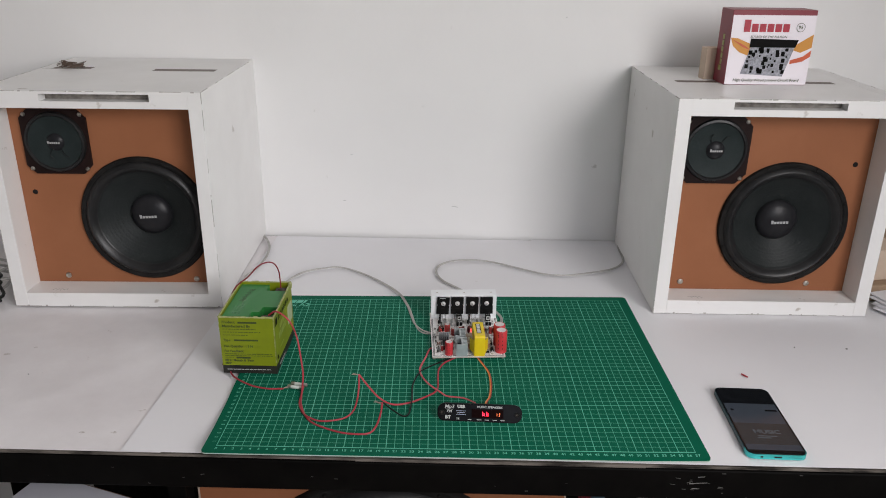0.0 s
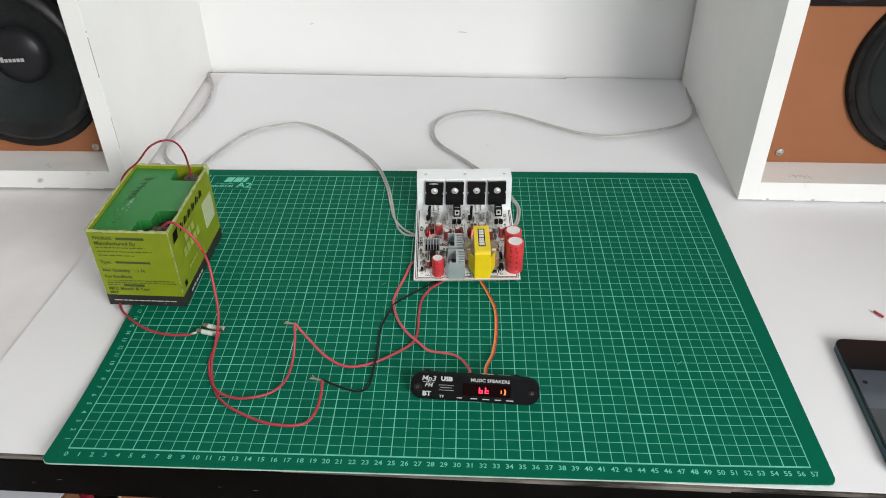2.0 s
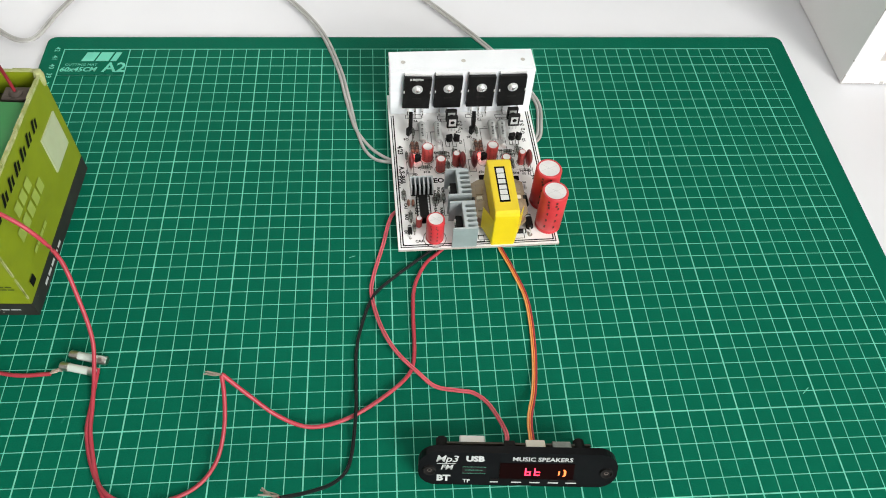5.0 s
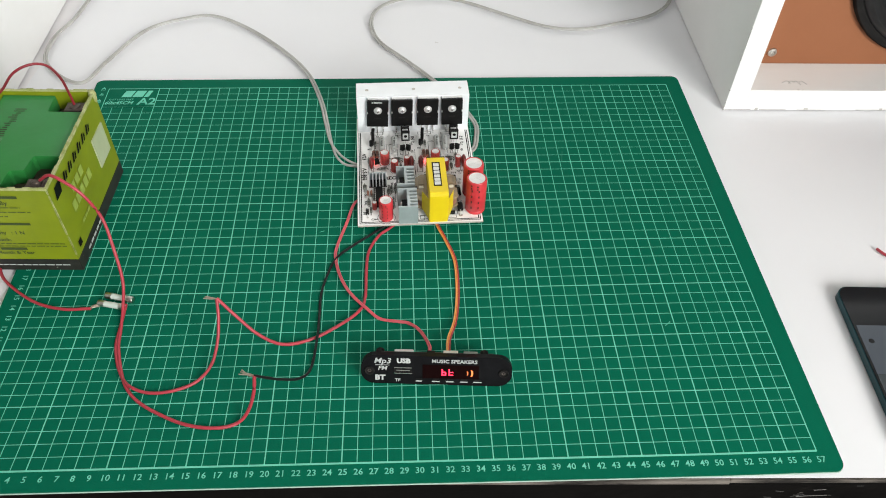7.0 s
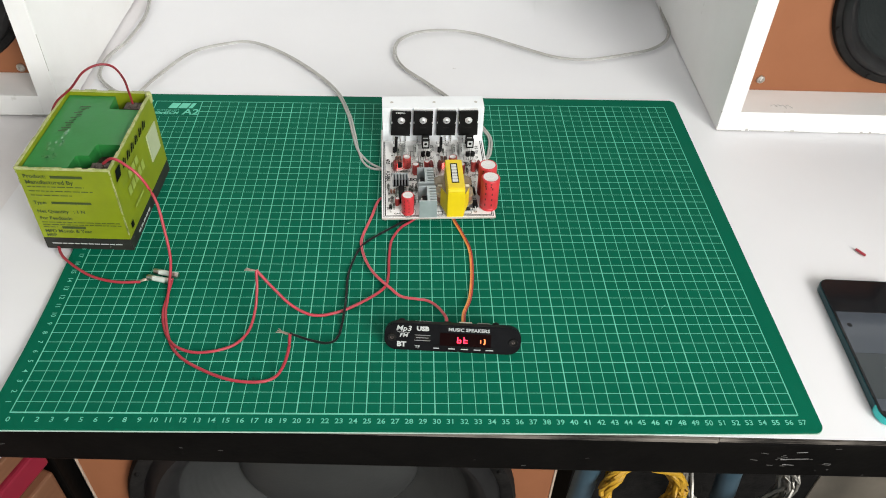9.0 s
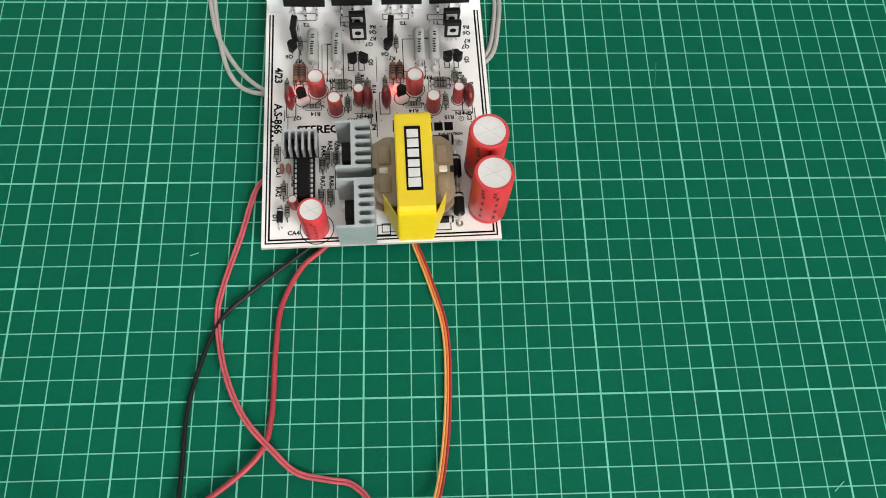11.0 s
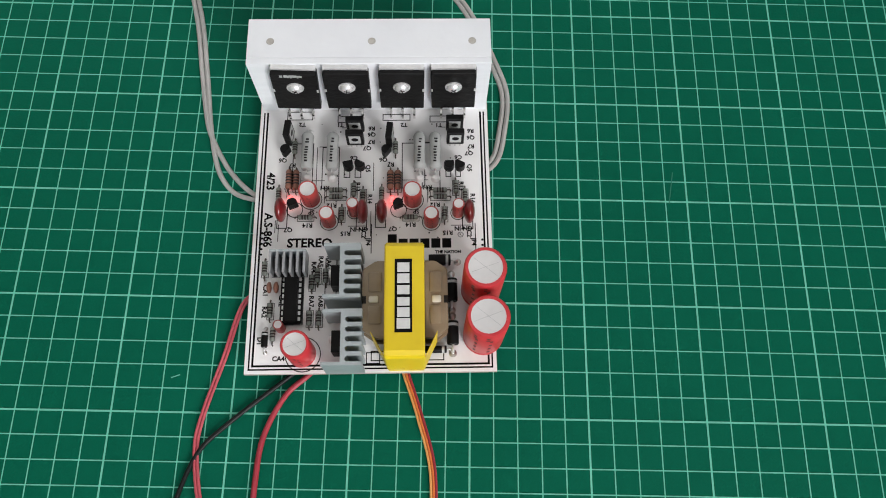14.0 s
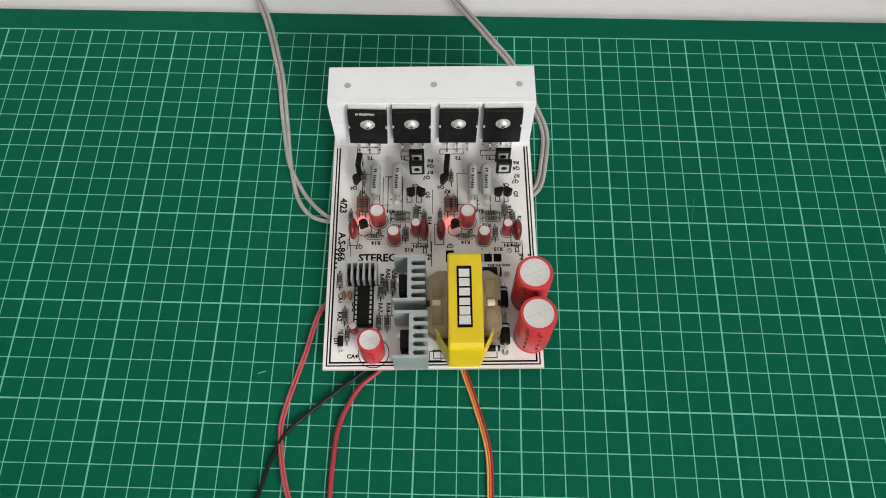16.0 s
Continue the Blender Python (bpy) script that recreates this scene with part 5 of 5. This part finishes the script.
def segments(bm, x, y, w, h, on, t=.0008):
    segs = {"a": (x, x + w, y + h - t, y + h), "g": (x, x + w, y + h / 2 - t / 2, y + h / 2 + t / 2), "d": (x, x + w, y, y + t),
            "f": (x, x + t, y + h / 2, y + h), "e": (x, x + t, y, y + h / 2), "b": (x + w - t, x + w, y + h / 2, y + h), "c": (x + w - t, x + w, y, y + h / 2)}
    for s in on:
        a = segs[s]
        bar(bm, a[0], a[1], a[2], a[3], .0006, FM)


segments(bm, .0035, .0100, .0032, .0058, "fgedc")
segments(bm, .0085, .0100, .0032, .0058, "fged")
part("digits", bm, LEDDISP, fp, "glowing red segment digits")
part("icon", flat(B(), [(.0248, .0095), (.0258, .0105), (.0258, .0140), (.0248, .0152), (.0240, .0150), (.0246, .0136), (.0246, .0110), (.0240, .0098)], .0006, FM), LEDORANGE, fp, "dim orange lit icon")
part("icon", flat(B(), [(.0216, .0102), (.0224, .0112), (.0224, .0134), (.0216, .0143)], .0006, FM), LEDORANGE, fp, "dim orange lit icon")
bm = B()
write(bm, "Mp3", .0068, FM @ pose(-.0385, .0215, .0003), bold=.0001, shear=.2)
bar(bm, -.0435, -.0335, .0178, .0182, .0003, FM)
write(bm, "FM", .0052, FM @ pose(-.0385, .0150, .0003), bold=.0001, shear=.2)
write(bm, "BT", .0062, FM @ pose(-.0400, .0066, .0003), bold=.0003)
write(bm, "USB", .0056, FM @ pose(-.0235, .0218, .0003), bold=.0003)
write(bm, "TF", .0036, FM @ pose(-.0275, .0046, .0003), bold=.0001)
write(bm, "MUSIC SPEAKERS", .0043, FM @ pose(.0125, .0222, .0003), bold=.0001)
for x, w in ((-.0125, .0045), (-.0005, .0055), (.0095, .0055), (.0195, .0055), (.0292, .006)):
    bar(bm, x - w / 2, x + w / 2, .0038, .0047, .0003, FM)
part("face_lettering", bm, CEMENT, fp, "white printed lettering")
bm = B()
box(bm, -.0300, -.0175, .0110, .0160, -.0001, .0003, 0, 1, FM)
usb = part("usb_port", bm, GASKET, fp, "black opening with silver socket")
bm = B()
for q in ((-.0300, -.0175, .0157, .0163), (-.0300, -.0175, .0107, .0113), (-.0285, -.019, .0132, .0139)):
    box(bm, q[0], q[1], q[2], q[3], .0001, .0006, 0, 1, FM)
part("socket", bm, CHROME, usb)
for x in (-.0125, -.0005, .0095, .0195, .0292):
    part("button", box(B(), x - .0022, x + .0022, .0058, .0068, 0, .0007, .0002, 1, FM), GASKET, fp, "small black push button")
pcbm = part("rear_board", box(B(), -.040, .040, .004, .023, -.0120, -.0105, 0, 1, FM), BATDARK, mod, "rear circuit board")
part("spacer", box(B(), -.036, .036, .005, .022, -.0105, -.0055, 0, 1, FM), GASKET, mod)
part("usb_shell", box(B(), -.031, -.017, .0130, .0206, -.020, -.0055, .0005, 1, FM), CAPTOP, mod, "silver socket shell")
part("wire_socket", box(B(), .0045, .0150, .017, .0243, -.0135, -.0060, .0004, 1, FM), CREAM, mod, "cream wire socket")
part("wire_socket", box(B(), -.0075, -.0015, .020, .0245, -.0125, -.0060, .0004, 1, FM), GASKET, mod)
for x in (-.041, .034):
    part("post", lathe(B(), [(0, 0), (.0031, 0), (.0031, .009), (.0026, .0098), (0, .0098)], 14, FM @ pose(x, .0215, -.0150)), GASKET, mod, "black round post", True)
part("rear_chips", box(B(), .019, .029, .017, .0245, -.0125, -.006, .0004, 1, FM), RESG, mod)

# ---- phone ----
ph = thing("smartphone", pose(.3845, .0642, TOP + .0005, 0, 0, -3.2) @ Matrix.Diagonal((.957, .93, .8, 1)), "smartphone lying face up with teal metal edge", "phone")
ring = rounded(-.0375, .0375, -.0800, .0800, .0105, 8)
low, high = [p for p in ring if p[1] < -.06], [p for p in ring if p[1] > -.06]
part("frame", prism(B(), [(.0375, -.0640), *high, (-.0375, -.0640)], 0, .0076), TEALDARK, ph, "dark blue-green metal edge")
part("lower_edge", prism(B(), sorted([p for p in low if p[0] < 0], key=lambda p: -p[1]) + sorted([p for p in low if p[0] >= 0], key=lambda p: p[1]) + [(.0375, -.0642), (-.0375, -.0642)], 0, .0076), TEAL, ph, "shiny teal lower edge")
bmesh_ph = prism(B(), rounded(-.0365, .0365, -.0790, .0790, .0098, 8), .0076, .0083)
part("glass", bmesh_ph, PHONEB, ph, "black screen glass")
part("screen_area", box(B(), -.0345, .0345, -.010, .038, .0083, .00836), PHONESCR, ph, "dim blue-grey screen area")
part("screen_area", box(B(), -.0345, .0345, -.058, -.0102, .0083, .00835), PHONESCR2, ph)
part("screen_area", box(B(), -.0345, .0345, -.070, -.0582, .0083, .00836), PHONESCR, ph)
bm = B()
lathe(bm, [(0, .00842), (.0023, .00842)], 16, pose(-.0275, .022, 0))
bar(bm, .016, .032, .0195, .0238, .00842)
tagged(part("screen_icons", bm, PHONEB, ph), kind="stuff")
bm = B()
write(bm, "MUSIC", .0118, pose(.002, -.030, .00842), bold=.0005)
bar(bm, -.012, .012, -.0405, -.0385, .00842)
bar(bm, -.014, .004, -.0445, -.0425, .00842)
part("screen_text", bm, PHONEINK, ph, "dim grey lettering")
for x, w in ((-.020, .0016), (0, .0045)):
    part("port", box(B(), x - w, x + w, -.0803, -.0799, .0028, .0052), GASKET, ph)
bm = B()
for k in range(6):
    lathe(bm, [(0, .0003), (.0007, .0003)], 8, pose(.014 + k * .0028, -.0800, .004, 90, 0, 0))
part("grille", bm, GASKET, ph)

# ---- wires ----
Z = MT


def riding(bm):
    """Lifts a wire with the bent front of the mat under it."""
    for v in bm.verts:
        if -.30 < v.co.x < .30:
            c = curl(v.co.x, v.co.y)
            v.co.z += c
            v.co.y -= .7 * c
    return bm


def wire(name, pts, r, mat, label, category="wire", side=0.0):
    return solid(name, riding(tube(B(), pts, r, 8, 10, side)), mat, I, label, category, smooth=True)


def flat_pts(pts, z):
    return [(p[0], p[1], p[2] if len(p) > 2 else z) for p in pts]


def twin(name, pts, r, mats, label, gap, group=""):
    w = thing(name, I, label, "wire", group)
    n = len(mats)
    for k, mm in enumerate(mats):
        part("strand", tube(B(), pts, r, 8, 8, (k - (n - 1) / 2) * gap), mm, w, "", True)
    return w


RW = .0012
wire("red_battery_wire", flat_pts([(-.2555, .190, .8378), (-.246, .187, .8450), (-.236, .183, .843), (-.2245, .180, .832), (-.2165, .178, .810), (-.211, .166, .789), (-.206, .150, .769), (-.205, .132, .7577), (-.2035, .115, .7545), (-.201, .098, .7545), (-.191, .0705, .7545), (-.178, .054), (-.157, .041), (-.137, .033), (-.118, .031), (-.106, .0345), (-.0985, .039, .762), (-.0935, .044, .776), (-.0915, .0480, .7895)], Z + RW), RW, WIRER,
     "red wire from the battery terminal looping over the mat")
wire("red_fuse_wire", flat_pts([(-.204, .1375, Z + .004), (-.2045, .119), (-.2035, .100), (-.1965, .080), (-.186, .0655, Z + .0030), (-.172, .0600), (-.155, .061), (-.140, .068), (-.131, .080, .757), (-.1270, .094, .766), (-.1258, .106, .779), (-.1262, .1140, .7900)], Z + RW), RW * .95, WIRER,
     "red wire from the fuse to a bare twisted joint")
wire("red_supply_wire", flat_pts([(-.1262, .1145, .7900), (-.1135, .1085, .7755), (-.099, .1020, .7620), (-.082, .0980, .7550), (-.062, .1025), (-.042, .114, Z + .002), (-.0265, .128, Z + .0022), (-.0225, .143), (-.0222, .170), (-.0205, .190), (-.0130, .207), (-.004, .2160), (.004, .224)], Z + RW), RW, WIRER,
     "red supply wire running under the circuit board")
wire("black_supply_wire", flat_pts([(-.004, .222), (-.016, .212), (-.035, .196), (-.047, .183), (-.054, .162), (-.057, .144), (-.057, .124), (-.057, .104, Z + .0036), (-.060, .078), (-.067, .066, .758), (-.079, .056, .773), (-.0915, .0482, .7895)], Z + .001), .0010, WIREBLK,
     "thin black supply wire from board to bare joint")
twin("pink_module_wire", flat_pts([(-.020, .251, .7555), (-.033, .248, .7550), (-.040, .223), (-.0465, .198), (-.0475, .184), (-.0425, .162, Z + .003), (-.0335, .143, Z + .0042), (-.0205, .1285, Z + .003), (-.011, .1205), (.002, .1175), (.011, .1155), (.0190, .107, Z + .003), (.0252, .0880, .7640), (.0252, .0795, .7655)], Z + .0010), .00064, [WIREPINK, WIREPINK],
     "pair of thin pinkish red wires to the module", .0013)
twin("signal_wire", flat_pts([(.036, .224, .7550), (.038, .217), (.0440, .200), (.0500, .177), (.0500, .145), (.0465, .117, Z + .0025), (.0405, .0960, .7605), (.0388, .0800, .7660)], Z + .0010), .00052, [WIRER, WIREO, WIREY],
     "ribbon of yellow, orange and red signal wires", .0011)
w = thing("grey_speaker_wire", I, "grey twin speaker wire lying over the table", "wire", "speaker wires")
COMMON = [(-.386, .7425, .757), (-.380, .730), (-.3565, .675), (-.3485, .618), (-.354, .556), (-.366, .512), (-.362, .470), (-.335, .438), (-.312, .432), (-.298, .470), (-.270, .529), (-.229, .5535), (-.198, .5560), (-.158, .529), (-.117, .486), (-.088, .443, Z + .0012), (-.072, .398), (-.0645, .362)]
for side, tail in ((.0012, [(-.0590, .336), (-.0545, .325), (-.0455, .3105), (-.034, .2995, .7550), (-.022, .295, .7555)]),
                   (-.0012, [(-.0600, .336), (-.0565, .320), (-.0520, .3075), (-.0445, .2985), (-.034, .2945, .7548), (-.022, .293, .7553)])):
    part("strand", tube(B(), flat_pts(COMMON + tail, Z + .0007), .00115, 8, 8, side), WIREG, w, "", True)
twin("grey_speaker_wire", flat_pts([(.350, .705, .757), (.341, .664), (.334, .596), (.304, .5575), (.249, .5355), (.210, .5265), (.173, .533), (.130, .5585), (.085, .5865), (.046, .5975), (.007, .5915), (-.018, .569), (-.0235, .537), (-.014, .503), (.010, .472), (.031, .4445, Z + .0012), (.052, .416), (.064, .398), (.0755, .371), (.0808, .354), (.0797, .336), (.0755, .318, .7550), (.064, .309, .7553)], Z + .0006), .00115, [WIREG, WIREG],
     "grey twin speaker wire curving to the board", .0025, "speaker wires")
wire("red_terminal_wire", [(-.2555, .2810, .8376), (-.2555, .2798, .850), (-.2560, .277, .866), (-.2610, .274, .8790), (-.2700, .268, .8840), (-.2830, .264, .879), (-.2985, .266, .862), (-.3200, .270, .842), (-.3310, .268, .815), (-.3330, .258, .780), (-.3320, .235, .7525), (-.3300, .205, .7512)], .0010, WIREOLD,
     "thin red wire arching from the rear terminal")
wire("red_fuse_wire", flat_pts([(-.318, .196, .7545), (-.3105, .1755), (-.299, .1615), (-.275, .1440), (-.252, .1365), (-.231, .1365)], Z + RW), RW, WIRER,
     "short red wire from the battery foot to the fuse")
random.seed(31)
for (x, y, z, dx, dy) in ((-.1262, .1142, .790, -.008, .002), (-.0915, .0480, .7895, -.009, .003), (-.231, .1365, Z + .002, .006, .002)):
    j = thing("twisted_joint", pose(x, y, 0), "bare twisted copper strands of a wire joint", "wire joint", "wire joints")
    for k in range(4):
        part("strand", tube(B(), [(0, 0, z), (dx * .4 + random.uniform(-.0012, .0012), dy * .4 + random.uniform(-.0012, .0012), z + random.uniform(-.0008, .001)), (dx * random.uniform(.8, 1.2), dy * random.uniform(.4, 1.6), z + random.uniform(-.0008, .001))], .00045, 5, 6), COPPER, j, "", True)
fuse = thing("inline_fuse", pose(-.2130, .1418, MT, 0, 0, -14), "pair of glass fuses with silver end caps", "fuse")
for dy in (-.0040, .0040):
    r = .0026
    m = pose(0 + dy * .25, dy, r + .0001, 0, 90, 0)
    t = part("glass_tube", lathe(B(), [(0, -.0065), (r * .93, -.0065), (r * .93, .0065), (0, .0065)], 16, m), FILM, fuse, "clear glass tube", True)
    for s in (-1, 1):
        part("end_cap", lathe(B(), [(0, s * .0112), (r * .85, s * .0112), (r, s * .0105), (r, s * .0060), (0, s * .0060)], 16, m), SCREW, t, "silver end cap", True)
    part("element", box(B(), -.006, .006, dy - .0004, dy + .0004, r - .0002, r + .0004), SCREW, t)
wire("wire_offcut", [(.4095, .1850, TOP + .0012), (.4120, .1805, TOP + .0014), (.4150, .1765, TOP + .0012)], .0012, WIRER, "short red wire offcut on the paper", "wire offcut")

# ---- clutter at the table ends ----
plank = thing("plank_stack", pose(.86, .56, TOP, 0, 0, 4), "stack of rough wooden planks on the table", "planks")
for k, (y0, y1) in enumerate(((-.12, -.045), (-.04, .04), (.045, .12))):
    part("plank", box(B(), -.15, .15, y0, y1, 0, .030 + .012 * k, .002), WOODB, plank)
solid("tan_carton", box(B(), -.04, .04, -.03, .03, 0, .085, .001), CARDTAN, pose(.742, .485, TOP, 0, 0, 12), "small tan cardboard carton on the table", "carton")
stack = thing("paper_stack", pose(.80, .395, TOP, 0, 0, 24), "untidy stack of loose white papers", "papers")
random.seed(14)
for k in range(5):
    part("sheet", box(B(), -.07 + random.uniform(-.01, .01), .07, -.05, .05, .004 + k * .0035, .0062 + k * .0035, 0, 1, pose(0, 0, 0, random.uniform(-1, 1), random.uniform(-1, 1), random.uniform(-12, 12))), PAPER, stack)
solid("metal_case", box(B(), 0, .12, 0, .05, 0, .022, .0015), GREYCLUT, pose(.727, .345, TOP, 0, 0, -38), "small grey metal case on the table", "case")
adp = thing("wall_adapter", pose(.762, .676, .93, 0, 0, -3), "white plug adapter on the wall with dark cable", "adapter")
part("body", box(B(), -.022, .022, -.02, .0, -.03, .03, .006), WHITEPL, adp)
part("cable", tube(B(), [(0, -.012, -.028), (-.006, -.016, -.06), (.012, -.02, -.10), (.05, -.03, -.13)], .003, 8, 8), WIREBLK, adp, "", True)
for k, (mm, r, dy, lab) in enumerate(((WIREBLK, .0028, 0, "black cable coiled on the table"), (WIREG, .0024, .05, "grey-white cable coiled on the table"))):
    bm = B()
    random.seed(40 + k)
    pts = []
    for i in range(40):
        a = i * .62
        rr = .045 + random.uniform(-.008, .008)
        pts.append((rr * math.cos(a), rr * math.sin(a) * .8, .004 + i * .0013 + random.uniform(0, .003)))
    tube(bm, pts, r, 4, 7)
    solid("cable_coil", bm, mm, pose(-.790, .40 + dy, TOP), lab, "cable", "coiled cables", smooth=True)

# ---- under the table ----
sub = thing("subwoofer_box", pose(-.10, .140, 0, 0, 0, 0), "brown board box with a very large black woofer", "subwoofer")
bf = plate_with_holes(-.262, .262, .02, .675, [(0, .390, .204)], .018)
part("baffle", bf, BAFFLE, sub, "brown hardboard front")
part("side_panel", box(B(), -.2645, -.2622, -.001, .42, 0, .677), BAFFLEEDGE, sub, "pale raw board edge")
part("side_panel", box(B(), .2622, .2645, -.001, .42, 0, .677), BAFFLEEDGE, sub)
part("top_panel", box(B(), -.262, .262, .018, .42, .66, .675), BAFFLE, sub)
part("bottom_panel", box(B(), -.262, .262, 0, .42, 0, .0198), BAFFLE, sub)
part("back_panel", box(B(), -.262, .262, .402, .42, .02, .66), BAFFLE, sub)
woofer(sub, 0, -.0004, .390, .221, False, cap=1.5, cone_mat=SUBCONE)
PILE = pose(-.503, .012, 0, 0, 0, -20.7)
left = thing("book_pile", PILE, "pile of boxes and folders topped with a sheet", "pile")
part("crate", box(B(), -.095, .108, -.13, .128, 0, .53, .003), WOODD, left, "dark brown wooden crate")
part("folder", box(B(), -.098, .099, -.128, .135, .5305, .560, .003), MAROON, left, "maroon folder")
part("folder", box(B(), -.100, .094, -.125, .124, .5605, .582, .002), WOODD, left)
solid("loose_sheet", box(B(), -.150, .090, -.12, .12, 0, .0008), SHEET, PILE @ pose(0, 0, .5828), "loose grey-white paper sheet on the pile", "paper")
bm = B()
random.seed(50)
bmesh.ops.create_icosphere(bm, subdivisions=4, radius=1)
for v in bm.verts:
    v.co = v.co * (1 + .22 * noise.noise(v.co * 2.3) + .06 * noise.noise(v.co * 9))
    v.co = Vector((v.co.x * .05, v.co.y * .07, max(v.co.z, -.8) * .24))
solid("plastic_bag", bm, PLASTICBAG, pose(-.425, .22, .195), "crumpled clear plastic bag under the table", "bag", smooth=True)
case = thing("equipment_case", pose(.22, .235, 0, 0, 0, -2), "black equipment case under the table", "case")
part("body", box(B(), 0, .40, 0, .34, 0, .43, .004), GASKET, case)
part("lid", box(B(), -.002, .402, -.002, .342, .4305, .47, .006, 2), GASKET, case)
for x in (.09, .31):
    part("latch", box(B(), x - .015, x + .015, -.007, -.002, .405, .445, .002), BLACKPAINT, case, "black latch")
for x, y, tilt, h in ((.190, .150, 2, .66), (.425, .160, -6, .66)):
    solid("floor_stand_tube", lathe(B(), [(0, 0), (.014, 0), (.014, h), (.011, h + .003), (0, h + .003)], 18), BLUEP, pose(x, y, 0.002, 0, tilt, 0), "blue-grey metal stand tube under the table", "tube", "stand tubes", smooth=True)
rb = thing("red_wire_bundle", I, "tangled bundle of thin red wires hanging under the table", "wires")
random.seed(61)
U = random.uniform
for k in range(22):                                   # fan of strands falling from the rail
    pts = [(.184 + U(-.006, .008), .120 + U(0, .012), .62), (.190 + U(-.008, .010), .124 + U(0, .012), .560), (.208 + U(-.014, .016), .128 + U(0, .015), .526 + U(-.012, .010)),
           (.245 + U(-.03, .03), .138 + U(0, .02), .500 + U(-.012, .010)), (.285 + U(-.03, .03), .160 + U(0, .03), .490 + U(-.01, .008))]
    part("strand", tube(B(), pts, .0008, 7, 5), WIREOLD, rb, "", True)
for cx, cz, rr, n in ((.290, .556, .019, 6), (.362, .528, .026, 4)):
    for k in range(n):
        r2, a0 = rr * U(.75, 1.1), U(0, 6)
        pts = [(cx + r2 * math.cos(a0 + q * .75) + U(-.002, .002), .128 + .012 * math.sin(a0 + q * .75) + U(0, .008), cz + r2 * .55 * math.sin(a0 + q * .75) + U(-.002, .002)) for q in range(9)]
        part("strand", tube(B(), pts, .0008, 5, 5), WIREOLD, rb, "", True)
gb = thing("grey_wire_bundle", I, "thin grey and black wires hanging under the table", "wires")
for k in range(10):
    pts = [(.395 + U(-.03, .03), .118 + U(0, .02), .60), (.385 + U(-.02, .03), .120 + U(0, .02), .545 + U(-.01, .01)), (.395 + U(-.02, .04), .124 + U(0, .02), .515), (.405 + U(-.03, .02), .13 + U(0, .02), .47)]
    part("strand", tube(B(), pts, .0010, 6, 5), STEELC if k % 3 == 0 else WIREBLK, gb, "", True)
solid("board_offcut", box(B(), -.08, .08, 0, .016, 0, .545, .001), RAWBOARD, pose(.640, .215, .002, 0, 0, -4), "pale board offcut leaning under the table", "board")
# added black block: hides the lit wall and stands in for deep shade
solid("gap_filler_box", box(B(), -.62, -.40, .34, .64, 0, .69, .004), GASKET, I, "added black box that stands in for the shade under the table", "box")


def coil(name, c, R, r, turns, mat, label, seed):
    random.seed(seed)
    pts = []
    for i in range(turns * 10):
        a = i * 2 * math.pi / 10
        rr = R * random.uniform(.82, 1.08)
        pts.append((rr * math.cos(a), .012 * math.sin(a * .31) + random.uniform(-.012, .012), rr * math.sin(a) * .8))
    return solid(name, tube(B(), pts, r, 4, 6), mat, pose(*c, -35, 0, 0), label, "cable", "coiled cables", smooth=True)


coil("yellow_cable_coil", (.262, .125, .432), .046, .0035, 9, YELC, "yellow cable coil hanging under the table", 71)
coil("steel_cable_coil", (.375, .140, .428), .066, .0022, 16, STEELC, "grey wire coil hanging under the table", 72)
solid("plastic_bag", box(B(), .30, .40, .22, .30, .471, .56, .02, 3), PLASTICBAG, I, "shiny clear plastic bag on the case", "bag", smooth=True)
brace = thing("table_brace", I, "slanted metal brace under the table", "brace")
part("bar", tube(B(), [(.43, .10, .68), (.50, .14, .60), (.60, .2, .48)], .007, 4, 8), GREYCLUT, brace, "", True)

# ---- small marks ----
random.seed(88)
for x, y, r in ((.521, .266, .0012), (.599, .262, .0016), (-.596, .182, .0009), (-.578, .185, .0006)):
    bm = B()
    bmesh.ops.create_icosphere(bm, subdivisions=1, radius=r)
    for v in bm.verts:
        v.co = v.co * random.uniform(.7, 1.3)
        v.co.z = v.co.z * .5 + r * .35
    solid("dirt_crumb", bm, GASKET, pose(x, y, TOP - (.0022 if x < 0 else .0006)), "tiny dark crumb lying on the paper", "crumb", "crumbs on the paper")
random.seed(91)
for (x, z, l) in ((-.193, .923, .004), (.014, .817, .012), (-.21, .825, .005), (.215, 1.19, .003), (-.05, 1.02, .003)):
    y = .7285 + math.tan(radians(-2.4)) * x - .0006
    solid("wall_mark", tube(B(), [(-l / 2, 0, 0), (0, 0, random.uniform(-.001, .001)), (l / 2, 0, random.uniform(-.0015, .0015))], .0006, 3, 5), CEMENT, pose(x, y, z, 0, 0, -2.4), "small grey scuff mark on the wall", "scuff mark", "wall scuffs")
for m, x in ((LSPK, -.112), (RSPK, -.118)):
    for k in range(4):
        px = x + k * .006
        solid("pencil_mark", tube(B(), [(px, .010 + random.uniform(0, .004), 0), (px + random.uniform(.002, .006), .016, .0001), (px + random.uniform(.004, .010), .009 + random.uniform(0, .006), 0)], .0003, 4, 4), CEMENT, m @ pose(0, 0, .0243), "short pencil stroke on the speaker lip", "pencil mark", "pencil strokes")
